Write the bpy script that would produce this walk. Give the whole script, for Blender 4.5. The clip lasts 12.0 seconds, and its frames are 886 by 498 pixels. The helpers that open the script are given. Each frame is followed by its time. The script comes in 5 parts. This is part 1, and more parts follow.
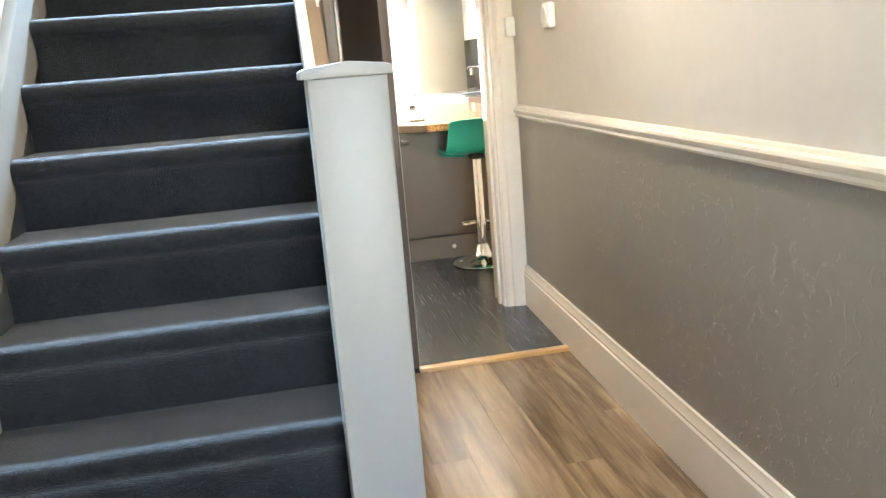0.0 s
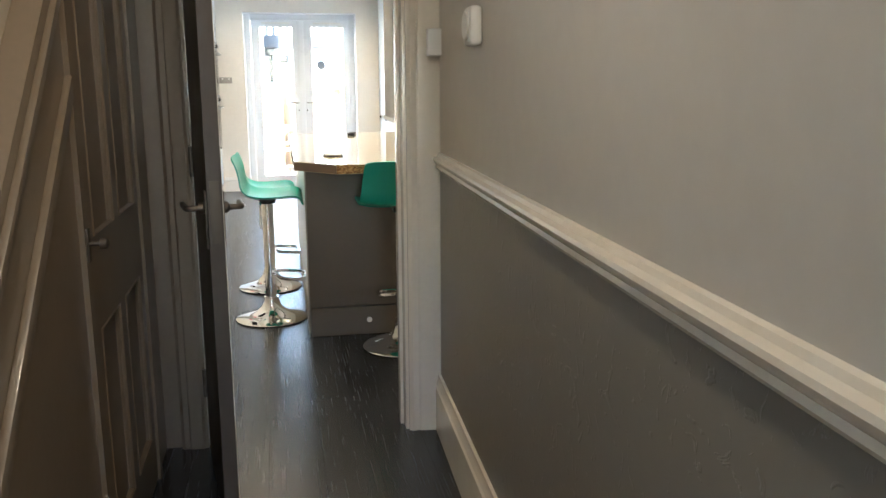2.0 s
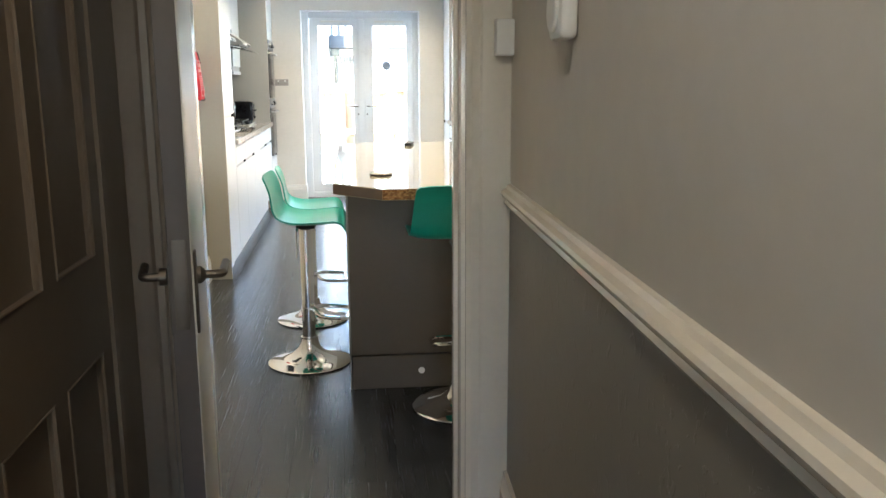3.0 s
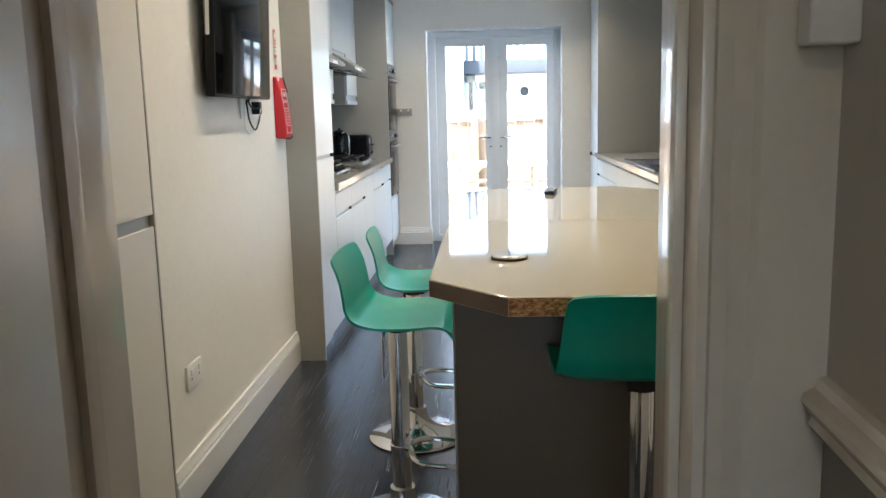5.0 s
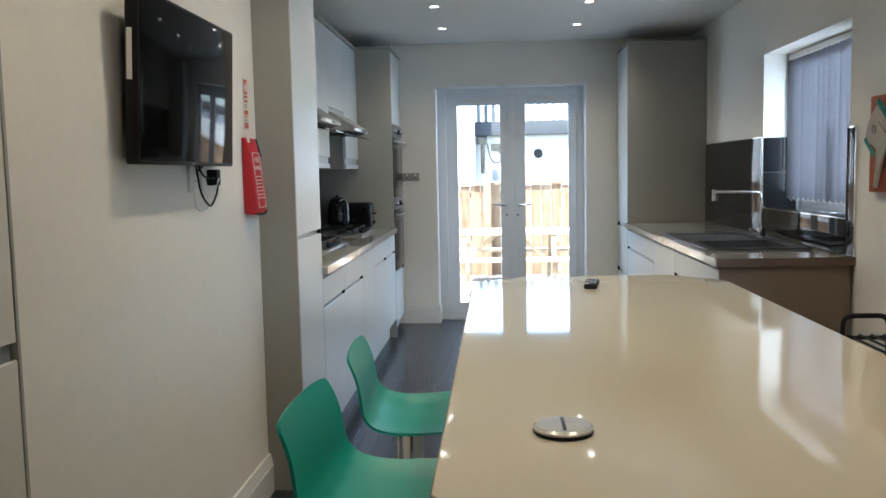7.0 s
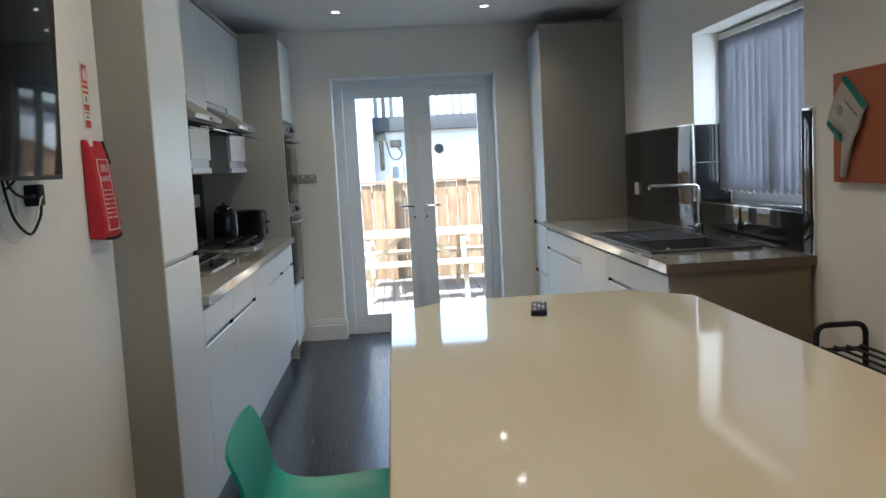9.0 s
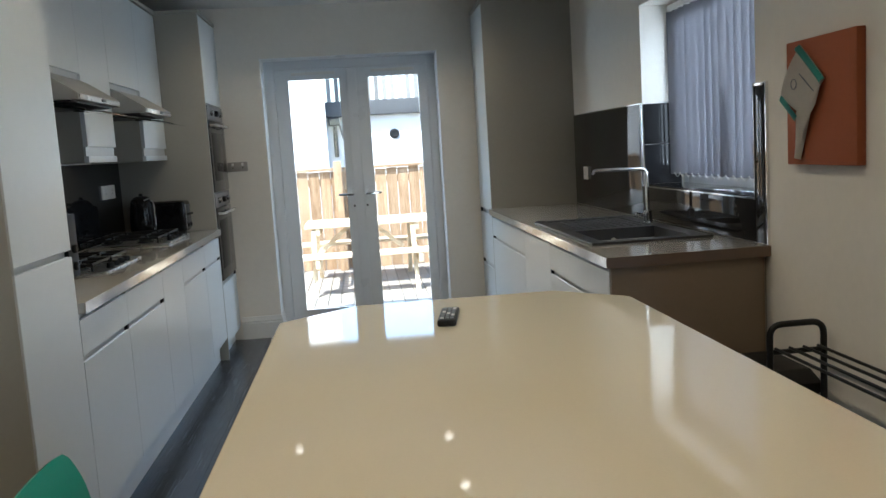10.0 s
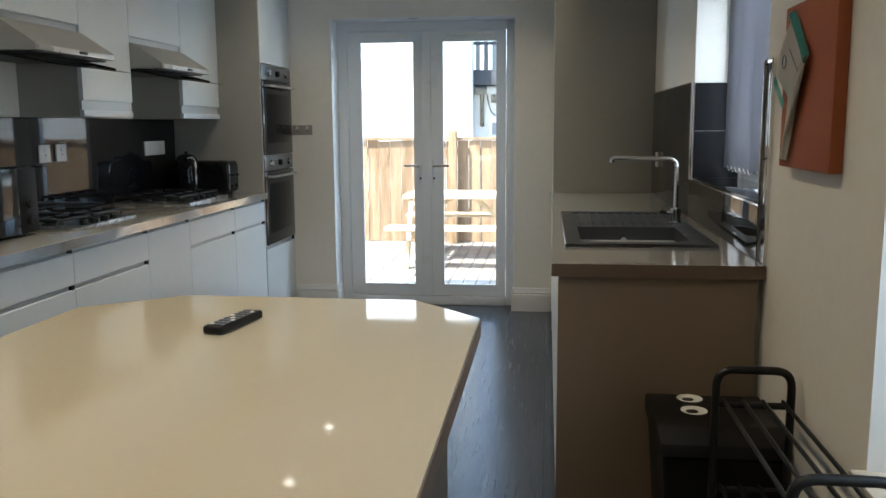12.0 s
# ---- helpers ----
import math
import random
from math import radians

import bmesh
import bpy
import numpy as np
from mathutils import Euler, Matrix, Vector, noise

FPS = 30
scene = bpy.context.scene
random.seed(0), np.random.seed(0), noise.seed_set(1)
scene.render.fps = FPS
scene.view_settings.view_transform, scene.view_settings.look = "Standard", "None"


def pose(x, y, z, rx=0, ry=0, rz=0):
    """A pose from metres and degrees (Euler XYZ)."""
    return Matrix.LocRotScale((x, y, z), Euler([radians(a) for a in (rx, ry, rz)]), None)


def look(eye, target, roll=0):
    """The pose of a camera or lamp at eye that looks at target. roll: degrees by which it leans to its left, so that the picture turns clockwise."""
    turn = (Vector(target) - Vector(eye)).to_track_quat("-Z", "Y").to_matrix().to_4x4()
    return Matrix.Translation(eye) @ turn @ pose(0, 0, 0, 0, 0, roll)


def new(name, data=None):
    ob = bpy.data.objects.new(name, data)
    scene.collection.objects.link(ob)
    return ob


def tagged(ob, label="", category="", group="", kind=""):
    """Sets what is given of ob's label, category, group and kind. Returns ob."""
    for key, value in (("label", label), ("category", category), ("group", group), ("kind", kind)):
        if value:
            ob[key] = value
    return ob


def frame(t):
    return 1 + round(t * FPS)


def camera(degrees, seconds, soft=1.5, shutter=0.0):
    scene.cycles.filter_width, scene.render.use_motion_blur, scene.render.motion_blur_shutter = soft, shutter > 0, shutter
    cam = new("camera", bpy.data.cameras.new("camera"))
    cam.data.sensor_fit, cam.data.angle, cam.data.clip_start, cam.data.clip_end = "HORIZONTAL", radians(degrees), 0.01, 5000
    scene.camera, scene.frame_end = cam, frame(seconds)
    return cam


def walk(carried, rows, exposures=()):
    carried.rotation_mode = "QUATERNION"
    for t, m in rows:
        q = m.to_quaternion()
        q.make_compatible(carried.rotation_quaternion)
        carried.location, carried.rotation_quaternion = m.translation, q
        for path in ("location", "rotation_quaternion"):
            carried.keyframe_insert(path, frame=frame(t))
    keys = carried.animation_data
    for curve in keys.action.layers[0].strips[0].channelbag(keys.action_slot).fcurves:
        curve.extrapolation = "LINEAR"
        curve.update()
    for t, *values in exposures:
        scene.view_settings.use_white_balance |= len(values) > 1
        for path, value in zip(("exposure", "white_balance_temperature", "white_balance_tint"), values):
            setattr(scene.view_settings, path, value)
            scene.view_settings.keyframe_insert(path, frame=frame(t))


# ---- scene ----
cam = camera(56.2, 12.0)
PATH = [
    (0, (0.029, 0.313, 1.261), (0.371, 2.234, 0.826), -4.7),
    (0.5, (0.192, 0.578, 1.254), (0.784, 2.432, 0.794), -3.8),
    (1, (0.306, 0.893, 1.268), (0.954, 2.736, 0.84), -3.1),
    (1.5, (0.489, 1.178, 1.268), (1.02, 3.07, 0.897), -1.5),
    (2, (0.626, 1.466, 1.27), (1.003, 3.39, 0.879), -0.2),
    (2.5, (0.682, 1.829, 1.299), (1.018, 3.758, 0.892), -1.0),
    (3, (0.755, 2.181, 1.292), (0.976, 4.13, 0.902), -0.2),
    (3.2, (0.768, 2.304, 1.288), (0.944, 4.258, 0.899), 0.3),
    (4.8, (0.842, 3.355, 1.305), (0.734, 5.326, 0.983), -1.4),
    (5, (0.834, 3.5, 1.309), (0.727, 5.47, 0.983), -1.4),
    (5.5, (0.836, 3.762, 1.311), (0.715, 5.729, 0.97), -1.3),
    (6, (0.832, 3.952, 1.311), (0.671, 5.913, 0.957), -1.1),
    (6.5, (0.805, 4.213, 1.337), (0.666, 6.193, 1.097), -1.1),
    (6.7, (0.795, 4.281, 1.339), (0.663, 6.267, 1.137), -1.1),
    (8.3, (0.753, 4.791, 1.381), (0.684, 6.784, 1.222), -3.1),
    (8.5, (0.732, 4.846, 1.378), (0.789, 6.838, 1.206), -3.0),
    (9, (0.723, 5.027, 1.366), (0.833, 7.014, 1.166), -3.0),
    (9.5, (0.792, 5.224, 1.366), (0.892, 7.21, 1.151), -3.6),
    (10, (0.938, 5.384, 1.352), (1.125, 7.36, 1.113), -3.6),
    (10.5, (1.172, 5.488, 1.345), (1.532, 7.439, 1.093), -3.3),
    (11, (1.489, 5.507, 1.351), (1.788, 7.466, 1.08), -2.1),
    (11.5, (1.699, 5.626, 1.323), (1.8, 7.604, 1.046), -1.9),
    (12, (1.814, 5.806, 1.336), (1.567, 7.769, 1.043), -0.4),
]
EXPOSURES = [(0, 5.95, 6400, 8), (0.5, 5.48, 6400, 8), (1.0, 5.12, 6450, 9), (1.5, 4.75, 6350, 8), (2.0, 4.25, 6250, 8), (2.5, 4.1, 6150, 7), (3.0, 4.1, 6050, 7),
             (5.0, 3.38, 5720, 8), (6.5, 2.8, 5620, 7), (8.5, 2.38, 5640, 6), (10.0, 2.22, 5850, 6), (12.0, 2.25, 6050, 6)]
walk(cam, [(t, look(eye, target, roll)) for t, eye, target, roll in PATH], EXPOSURES)

# ---- light ----
DOWN_W = 3.5
world = bpy.data.worlds.new("sky")
scene.world = world
world.use_nodes = True
wn = world.node_tree.nodes
sky = wn.new("ShaderNodeTexSky")
sky.sky_type = 'NISHITA'
sky.sun_disc = False
SUN_EL, SUN_AZ = radians(50), radians(-130)   # azimuth from +y towards +x
sky.sun_elevation, sky.sun_rotation = SUN_EL, SUN_AZ
wn["Background"].inputs["Strength"].default_value = 0.15
world.node_tree.links.new(sky.outputs[0], wn["Background"].inputs[0])
sun = bpy.data.lights.new("sun", 'SUN')
sun.energy, sun.angle, sun.color = 3.4, radians(0.53), (1.0, 0.95, 0.88)
sun_ob = new("sun", sun)
sd = Vector((math.sin(SUN_AZ) * math.cos(SUN_EL), math.cos(SUN_AZ) * math.cos(SUN_EL), math.sin(SUN_EL)))
sun_ob.matrix_world = look(sd * 30, (0, 0, 0))


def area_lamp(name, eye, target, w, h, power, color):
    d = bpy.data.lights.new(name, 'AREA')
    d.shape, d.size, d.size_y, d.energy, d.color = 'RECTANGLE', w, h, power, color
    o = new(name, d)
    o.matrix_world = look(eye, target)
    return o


# daylight through the front door's glass behind the walker, and the landing window over the stairs
area_lamp("front_door_daylight", (0.5, -2.35, 1.55), (0.55, 1, 1.2), 0.8, 1.3, 0.30, (1.0, 0.91, 0.79))
area_lamp("hall_ceiling_lamp", (0.62, 2.5, 2.42), (0.62, 2.5001, 0), 0.14, 0.14, 0.58, (1.0, 0.83, 0.62))
landing = area_lamp("landing_daylight", (-0.25, 5.45, 3.9), (-0.25, 2.2, 0.9), 0.7, 0.3, 6.0, (0.50, 0.73, 1.0))
landing.data.spread = radians(70)
# sky light in the two side windows
area_lamp("side_window_daylight", (2.70, 6.75, 1.35), (0, 6.75, 1.2), 1.4, 1.3, 4.6, (0.76, 0.88, 1.0))
area_lamp("sink_window_daylight", (2.70, 9.13, 1.55), (0, 9.13, 1.3), 1.1, 0.8, 4.4, (0.82, 0.91, 1.0))

# added lamp boosting the skylight, out of view above the garden doors' head
area_lamp("garden_fill", (0.93, 12.95, 2.85), (0.5, 9.0, 0.6), 2.4, 0.7, 32.0, (0.66, 0.83, 1.0))
# two more added lamps, out of view beside the doors, brightening reveals and cabinets
area_lamp("garden_fill", (2.95, 13.0, 1.55), (0.1, 11.2, 1.0), 1.0, 1.7, 13.0, (0.66, 0.83, 1.0))
area_lamp("garden_fill", (-1.15, 13.0, 1.55), (1.7, 11.2, 1.0), 1.0, 1.7, 13.0, (0.66, 0.83, 1.0))


# ---- materials ----
def mat(name, color, rough=0.5, metal=0.0, var=0.08, scale=6.0, fine=60.0, bump=0.0, bump_scale=200.0, coat=0.0,
        stretch=(1, 1, 1), rough_var=0.08, rand=0.0, sheen=0.0, spec=0.5, emboss=0.0):
    """Painted or solid surface: two scales of tone, a little relief, uneven gloss."""
    m = bpy.data.materials.new(name)
    m.use_nodes = True
    nt = m.node_tree
    n, l = nt.nodes, nt.links
    p = n["Principled BSDF"]
    tc = n.new("ShaderNodeTexCoord")
    mp = n.new("ShaderNodeMapping")
    mp.inputs["Scale"].default_value = stretch
    l.new(tc.outputs["Object"], mp.inputs[0])
    a = n.new("ShaderNodeTexNoise")
    a.inputs["Scale"].default_value, a.inputs["Detail"].default_value = scale, 4
    b = n.new("ShaderNodeTexNoise")
    b.inputs["Scale"].default_value, b.inputs["Detail"].default_value = fine, 3
    for t in (a, b):
        l.new(mp.outputs[0], t.inputs["Vector"])
    add = n.new("ShaderNodeMath")
    add.operation = 'ADD'
    l.new(a.outputs["Fac"], add.inputs[0])
    l.new(b.outputs["Fac"], add.inputs[1])
    mr = n.new("ShaderNodeMapRange")
    mr.inputs[1].default_value, mr.inputs[2].default_value = 0.6, 1.4
    mr.inputs[3].default_value, mr.inputs[4].default_value = 1 - var, 1 + var
    l.new(add.outputs[0], mr.inputs[0])
    last = mr.outputs[0]
    if rand:
        oi = n.new("ShaderNodeObjectInfo")
        r2 = n.new("ShaderNodeMapRange")
        r2.inputs[3].default_value, r2.inputs[4].default_value = 1 - rand, 1 + rand
        l.new(oi.outputs["Random"], r2.inputs[0])
        mu = n.new("ShaderNodeMath")
        mu.operation = 'MULTIPLY'
        l.new(last, mu.inputs[0])
        l.new(r2.outputs[0], mu.inputs[1])
        last = mu.outputs[0]
    mix = n.new("ShaderNodeVectorMath")
    mix.operation = 'SCALE'
    mix.inputs[0].default_value = color[:3]
    l.new(last, mix.inputs["Scale"])
    l.new(mix.outputs[0], p.inputs["Base Color"])
    rr = n.new("ShaderNodeMapRange")
    rr.inputs[3].default_value, rr.inputs[4].default_value = max(0.02, rough - rough_var), min(1, rough + rough_var)
    l.new(a.outputs["Fac"], rr.inputs[0])
    l.new(rr.outputs[0], p.inputs["Roughness"])
    p.inputs["Metallic"].default_value = metal
    p.inputs["Coat Weight"].default_value = coat
    p.inputs["Coat Roughness"].default_value = 0.05
    p.inputs["Specular IOR Level"].default_value = spec
    if sheen:
        p.inputs["Sheen Weight"].default_value = sheen
        p.inputs["Sheen Roughness"].default_value = 0.4
    if bump:
        c = n.new("ShaderNodeTexNoise")
        c.inputs["Scale"].default_value, c.inputs["Detail"].default_value = bump_scale, 3
        l.new(mp.outputs[0], c.inputs["Vector"])
        bp = n.new("ShaderNodeBump")
        bp.inputs["Strength"].default_value, bp.inputs["Distance"].default_value = bump, 0.004
        if emboss:      # sparse raised squiggles of an embossed paper
            c.inputs["Distortion"].default_value = 2.5
            er = n.new("ShaderNodeMapRange")
            er.interpolation_type = 'SMOOTHSTEP'
            er.inputs[1].default_value, er.inputs[2].default_value = emboss, emboss + 0.06
            l.new(c.outputs["Fac"], er.inputs[0])
            l.new(er.outputs[0], bp.inputs["Height"])
        else:
            l.new(c.outputs["Fac"], bp.inputs["Height"])
        l.new(bp.outputs[0], p.inputs["Normal"])
    return m


def wood(name, dark, light, rough=0.45, grain=(1, 14, 1), rand=0.25, bump=0.15, spec=0.5, ramp=(0.55, 1.05), fine=0.6):
    """Boards with long streaky grain and a tone of their own each."""
    m = bpy.data.materials.new(name)
    m.use_nodes = True
    nt = m.node_tree
    n, l = nt.nodes, nt.links
    p = n["Principled BSDF"]
    tc = n.new("ShaderNodeTexCoord")
    oi = n.new("ShaderNodeObjectInfo")
    off = n.new("ShaderNodeVectorMath")
    off.operation = 'MULTIPLY_ADD'
    cmb = n.new("ShaderNodeCombineXYZ")
    for i in range(3):
        l.new(oi.outputs["Random"], cmb.inputs[i])
    l.new(cmb.outputs[0], off.inputs[0])
    off.inputs[1].default_value = (37, 53, 11)
    l.new(tc.outputs["Object"], off.inputs[2])
    mp = n.new("ShaderNodeMapping")
    mp.inputs["Scale"].default_value = grain
    l.new(off.outputs[0], mp.inputs[0])
    a = n.new("ShaderNodeTexNoise")
    a.inputs["Scale"].default_value, a.inputs["Detail"].default_value, a.inputs["Distortion"].default_value = 2.2, 6, 0.8
    b = n.new("ShaderNodeTexNoise")
    b.inputs["Scale"].default_value, b.inputs["Detail"].default_value = 14, 4
    l.new(mp.outputs[0], a.inputs["Vector"])
    l.new(mp.outputs[0], b.inputs["Vector"])
    mul = n.new("ShaderNodeMath")
    mul.operation = 'MULTIPLY_ADD'
    l.new(b.outputs["Fac"], mul.inputs[0])
    mul.inputs[1].default_value = fine
    l.new(a.outputs["Fac"], mul.inputs[2])
    cr = n.new("ShaderNodeValToRGB")
    cr.color_ramp.elements[0].position, cr.color_ramp.elements[1].position = ramp
    cr.color_ramp.elements[0].color, cr.color_ramp.elements[1].color = (*dark, 1), (*light, 1)
    l.new(mul.outputs[0], cr.inputs[0])
    r2 = n.new("ShaderNodeMapRange")
    r2.inputs[3].default_value, r2.inputs[4].default_value = 1 - rand, 1 + rand
    l.new(oi.outputs["Random"], r2.inputs[0])
    sc = n.new("ShaderNodeVectorMath")
    sc.operation = 'SCALE'
    l.new(cr.outputs[0], sc.inputs[0])
    l.new(r2.outputs[0], sc.inputs["Scale"])
    l.new(sc.outputs[0], p.inputs["Base Color"])
    rr = n.new("ShaderNodeMapRange")
    rr.inputs[3].default_value, rr.inputs[4].default_value = rough - 0.04, rough + 0.06
    l.new(b.outputs["Fac"], rr.inputs[0])
    l.new(rr.outputs[0], p.inputs["Roughness"])
    p.inputs["Specular IOR Level"].default_value = spec
    bp = n.new("ShaderNodeBump")
    bp.inputs["Strength"].default_value, bp.inputs["Distance"].default_value = bump, 0.002
    l.new(mul.outputs[0], bp.inputs["Height"])
    l.new(bp.outputs[0], p.inputs["Normal"])
    return m


def speckle(name, c1, c2, c3, scale=120.0, rough=0.8):
    """Raw chipboard: pressed flakes of several browns."""
    m = bpy.data.materials.new(name)
    m.use_nodes = True
    n, l = m.node_tree.nodes, m.node_tree.links
    p = n["Principled BSDF"]
    tc = n.new("ShaderNodeTexCoord")
    mp = n.new("ShaderNodeMapping")
    mp.inputs["Scale"].default_value = (1, 1, 2.2)
    v = n.new("ShaderNodeTexVoronoi")
    v.inputs["Scale"].default_value = scale
    l.new(tc.outputs["Object"], mp.inputs[0])
    l.new(mp.outputs[0], v.inputs["Vector"])
    sep = n.new("ShaderNodeSeparateColor")
    l.new(v.outputs["Color"], sep.inputs[0])
    cr = n.new("ShaderNodeValToRGB")
    cr.color_ramp.elements[0].color, cr.color_ramp.elements[1].color = (*c1, 1), (*c3, 1)
    e = cr.color_ramp.elements.new(0.5)
    e.color = (*c2, 1)
    l.new(sep.outputs[0], cr.inputs[0])
    l.new(cr.outputs[0], p.inputs["Base Color"])
    p.inputs["Roughness"].default_value = rough
    bp = n.new("ShaderNodeBump")
    bp.inputs["Strength"].default_value, bp.inputs["Distance"].default_value = 0.5, 0.002
    l.new(sep.outputs[1], bp.inputs["Height"])
    l.new(bp.outputs[0], p.inputs["Normal"])
    return m


def glass(name, tint=(0.97, 0.98, 0.98), gloss_rough=0.01):
    m = bpy.data.materials.new(name)
    m.use_nodes = True
    n, l = m.node_tree.nodes, m.node_tree.links
    n.remove(n["Principled BSDF"])
    out = n["Material Output"]
    tr = n.new("ShaderNodeBsdfTransparent")
    tr.inputs[0].default_value = (*tint, 1)
    gl = n.new("ShaderNodeBsdfGlossy")
    gl.inputs["Roughness"].default_value = gloss_rough
    fr = n.new("ShaderNodeFresnel")
    fr.inputs["IOR"].default_value = 1.45
    mx = n.new("ShaderNodeMixShader")
    l.new(fr.outputs[0], mx.inputs[0])
    l.new(tr.outputs[0], mx.inputs[1])
    l.new(gl.outputs[0], mx.inputs[2])
    l.new(mx.outputs[0], out.inputs["Surface"])
    return m


def cloth(name, color, trans=0.4):
    """Woven blind cloth that lets part of the daylight through."""
    m = mat(name, color, 0.85, var=0.06, fine=250, bump=0.2, bump_scale=600)
    n, l = m.node_tree.nodes, m.node_tree.links
    t = n.new("ShaderNodeBsdfTranslucent")
    t.inputs[0].default_value = (*color, 1)
    mx = n.new("ShaderNodeMixShader")
    mx.inputs[0].default_value = trans
    l.new(n["Principled BSDF"].outputs[0], mx.inputs[1])
    l.new(t.outputs[0], mx.inputs[2])
    l.new(mx.outputs[0], n["Material Output"].inputs["Surface"])
    return m


def glow(name, color, strength):
    m = bpy.data.materials.new(name)
    m.use_nodes = True
    p = m.node_tree.nodes["Principled BSDF"]
    p.inputs["Base Color"].default_value = (0.8, 0.8, 0.8, 1)
    p.inputs["Emission Color"].default_value = (*color, 1)
    p.inputs["Emission Strength"].default_value = strength
    return m


M_WALL = mat("matt_white_wall_paint", (0.78, 0.742, 0.675), 0.75, var=0.03, scale=2.5, fine=30, bump=0.12, bump_scale=90)
M_CEIL = mat("matt_ceiling_paint", (0.78, 0.77, 0.74), 0.8, var=0.03, scale=2, bump=0.08, bump_scale=70)
M_HALL_UP = mat("pale_grey_wall_paint", (0.545, 0.505, 0.45), 0.5, var=0.04, scale=2, fine=20, bump=0.05, bump_scale=26, emboss=0.6)
M_HALL_LOW = mat("taupe_grey_embossed_wall_paint", (0.225, 0.206, 0.18), 0.45, var=0.05, scale=3, fine=24, bump=0.4, bump_scale=17, emboss=0.61)
M_TRIM = mat("gloss_white_wood_paint", (0.71, 0.645, 0.545), 0.2, var=0.03, scale=5, bump=0.05, bump_scale=25, coat=0.4)
# off-white woodwork lowered to grey, so the hall's dimness sits in the colour
M_NEWEL = mat("gloss_offwhite_paint_dimmed", (0.26, 0.25, 0.228), 0.4, var=0.03, scale=5, bump=0.06, bump_scale=18)
# white paint turned brown: the dim light of this side is in the colour
M_SHADED_WHITE = mat("white_paint_darkened_as_shaded", (0.20, 0.155, 0.112), 0.35, var=0.06, scale=4, bump=0.06, bump_scale=30, coat=0.2)
# hall side of the kitchen door, dimness put into the colour
M_SHADEDDOOR = mat("door_paint_darkened_as_shaded", (0.075, 0.06, 0.05), 0.5, var=0.06, scale=4, bump=0.06, bump_scale=30)
M_CARPET = mat("dark_blue_grey_carpet", (0.016, 0.017, 0.019), 1.0, var=0.45, scale=7, fine=90, bump=1.0, bump_scale=300, sheen=0.3, spec=0.1)
M_HALLFLOOR = wood("brown_oak_laminate", (0.12, 0.076, 0.04), (0.33, 0.23, 0.132), 0.22, (7, 0.55, 1), 0.1, 0.03, ramp=(0.5, 0.86), fine=0.3)
M_KFLOOR = wood("dark_slate_wood_vinyl", (0.012, 0.014, 0.018), (0.038, 0.043, 0.053), 0.25, (11, 0.25, 1), 0.12, 0.004, ramp=(0.42, 0.95), fine=0.22)
M_STRIP = wood("varnished_pine_strip", (0.45, 0.25, 0.09), (0.62, 0.38, 0.16), 0.3, (0.7, 10, 6), 0.0)
M_CAB = mat("pale_grey_cabinet_front", (0.65, 0.68, 0.69), 0.32, var=0.02, scale=3, fine=25, bump=0.02, bump_scale=60, coat=0.1)
# pale front with the warm lamplight near the doorway mixed into its colour
M_WARMLIT = mat("pale_front_tinted_as_lamplit", (0.67, 0.63, 0.56), 0.36, var=0.02, scale=3, fine=25, bump=0.02, bump_scale=60, coat=0.1)
# the fronts' grey in a darker copy, holding the shade of backlit sides
M_CABSHADE = mat("cabinet_grey_darkened_as_backlit", (0.34, 0.325, 0.285), 0.42, var=0.03, scale=3, bump=0.03, bump_scale=80)
M_GROOVE = mat("shadow_grey_handle_rail", (0.50, 0.51, 0.51), 0.35, metal=0.4, var=0.03)
M_ENDPANEL = mat("brown_taupe_end_panel", (0.205, 0.15, 0.10), 0.45, var=0.04, scale=3, bump=0.03, bump_scale=80)
M_ISLAND = mat("taupe_island_panel", (0.118, 0.095, 0.071), 0.5, var=0.05, scale=3, bump=0.03, bump_scale=80)
M_QUARTZ = mat("cream_gloss_worktop", (0.67, 0.60, 0.455), 0.045, var=0.015, scale=3, fine=200, rough_var=0.02, coat=0.6)
M_EDGE = mat("brown_edging_strip", (0.15, 0.10, 0.07), 0.45, var=0.1, scale=10, stretch=(1, 1, 8))
M_CHIP = speckle("raw_chipboard_edge", (0.16, 0.07, 0.025), (0.46, 0.22, 0.08), (0.66, 0.40, 0.17), 110)
M_WT = mat("gloss_stone_grey_worktop", (0.40, 0.385, 0.355), 0.1, var=0.05, scale=5, fine=220, rough_var=0.03, coat=0.5)
M_WTEDGE = mat("polished_worktop_edge", (0.44, 0.45, 0.46), 0.12, metal=0.85, var=0.15, scale=8, bump=0.2, bump_scale=15)
M_SPLASH = mat("black_gloss_splashback", (0.012, 0.012, 0.013), 0.03, var=0.1, rough_var=0.01, spec=0.35)
M_TILE = mat("dark_grey_tile", (0.018, 0.018, 0.019), 0.04, var=0.08, scale=4, rough_var=0.015, spec=0.22)
M_CHROME = mat("polished_chrome", (0.8, 0.8, 0.8), 0.06, metal=1.0, var=0.03, rough_var=0.03)
M_STEEL = mat("brushed_stainless_steel", (0.55, 0.54, 0.52), 0.28, metal=1.0, var=0.06, stretch=(1, 12, 1), rough_var=0.06)
M_HOOD = mat("satin_grey_hood_metal", (0.33, 0.325, 0.305), 0.36, metal=0.35, var=0.03, scale=4)
M_LID = mat("satin_silver_lid", (0.62, 0.61, 0.59), 0.25, metal=0.35, var=0.03)
M_BRASS = mat("aged_pewter_door_furniture", (0.14, 0.12, 0.10), 0.5, metal=1.0, var=0.08)
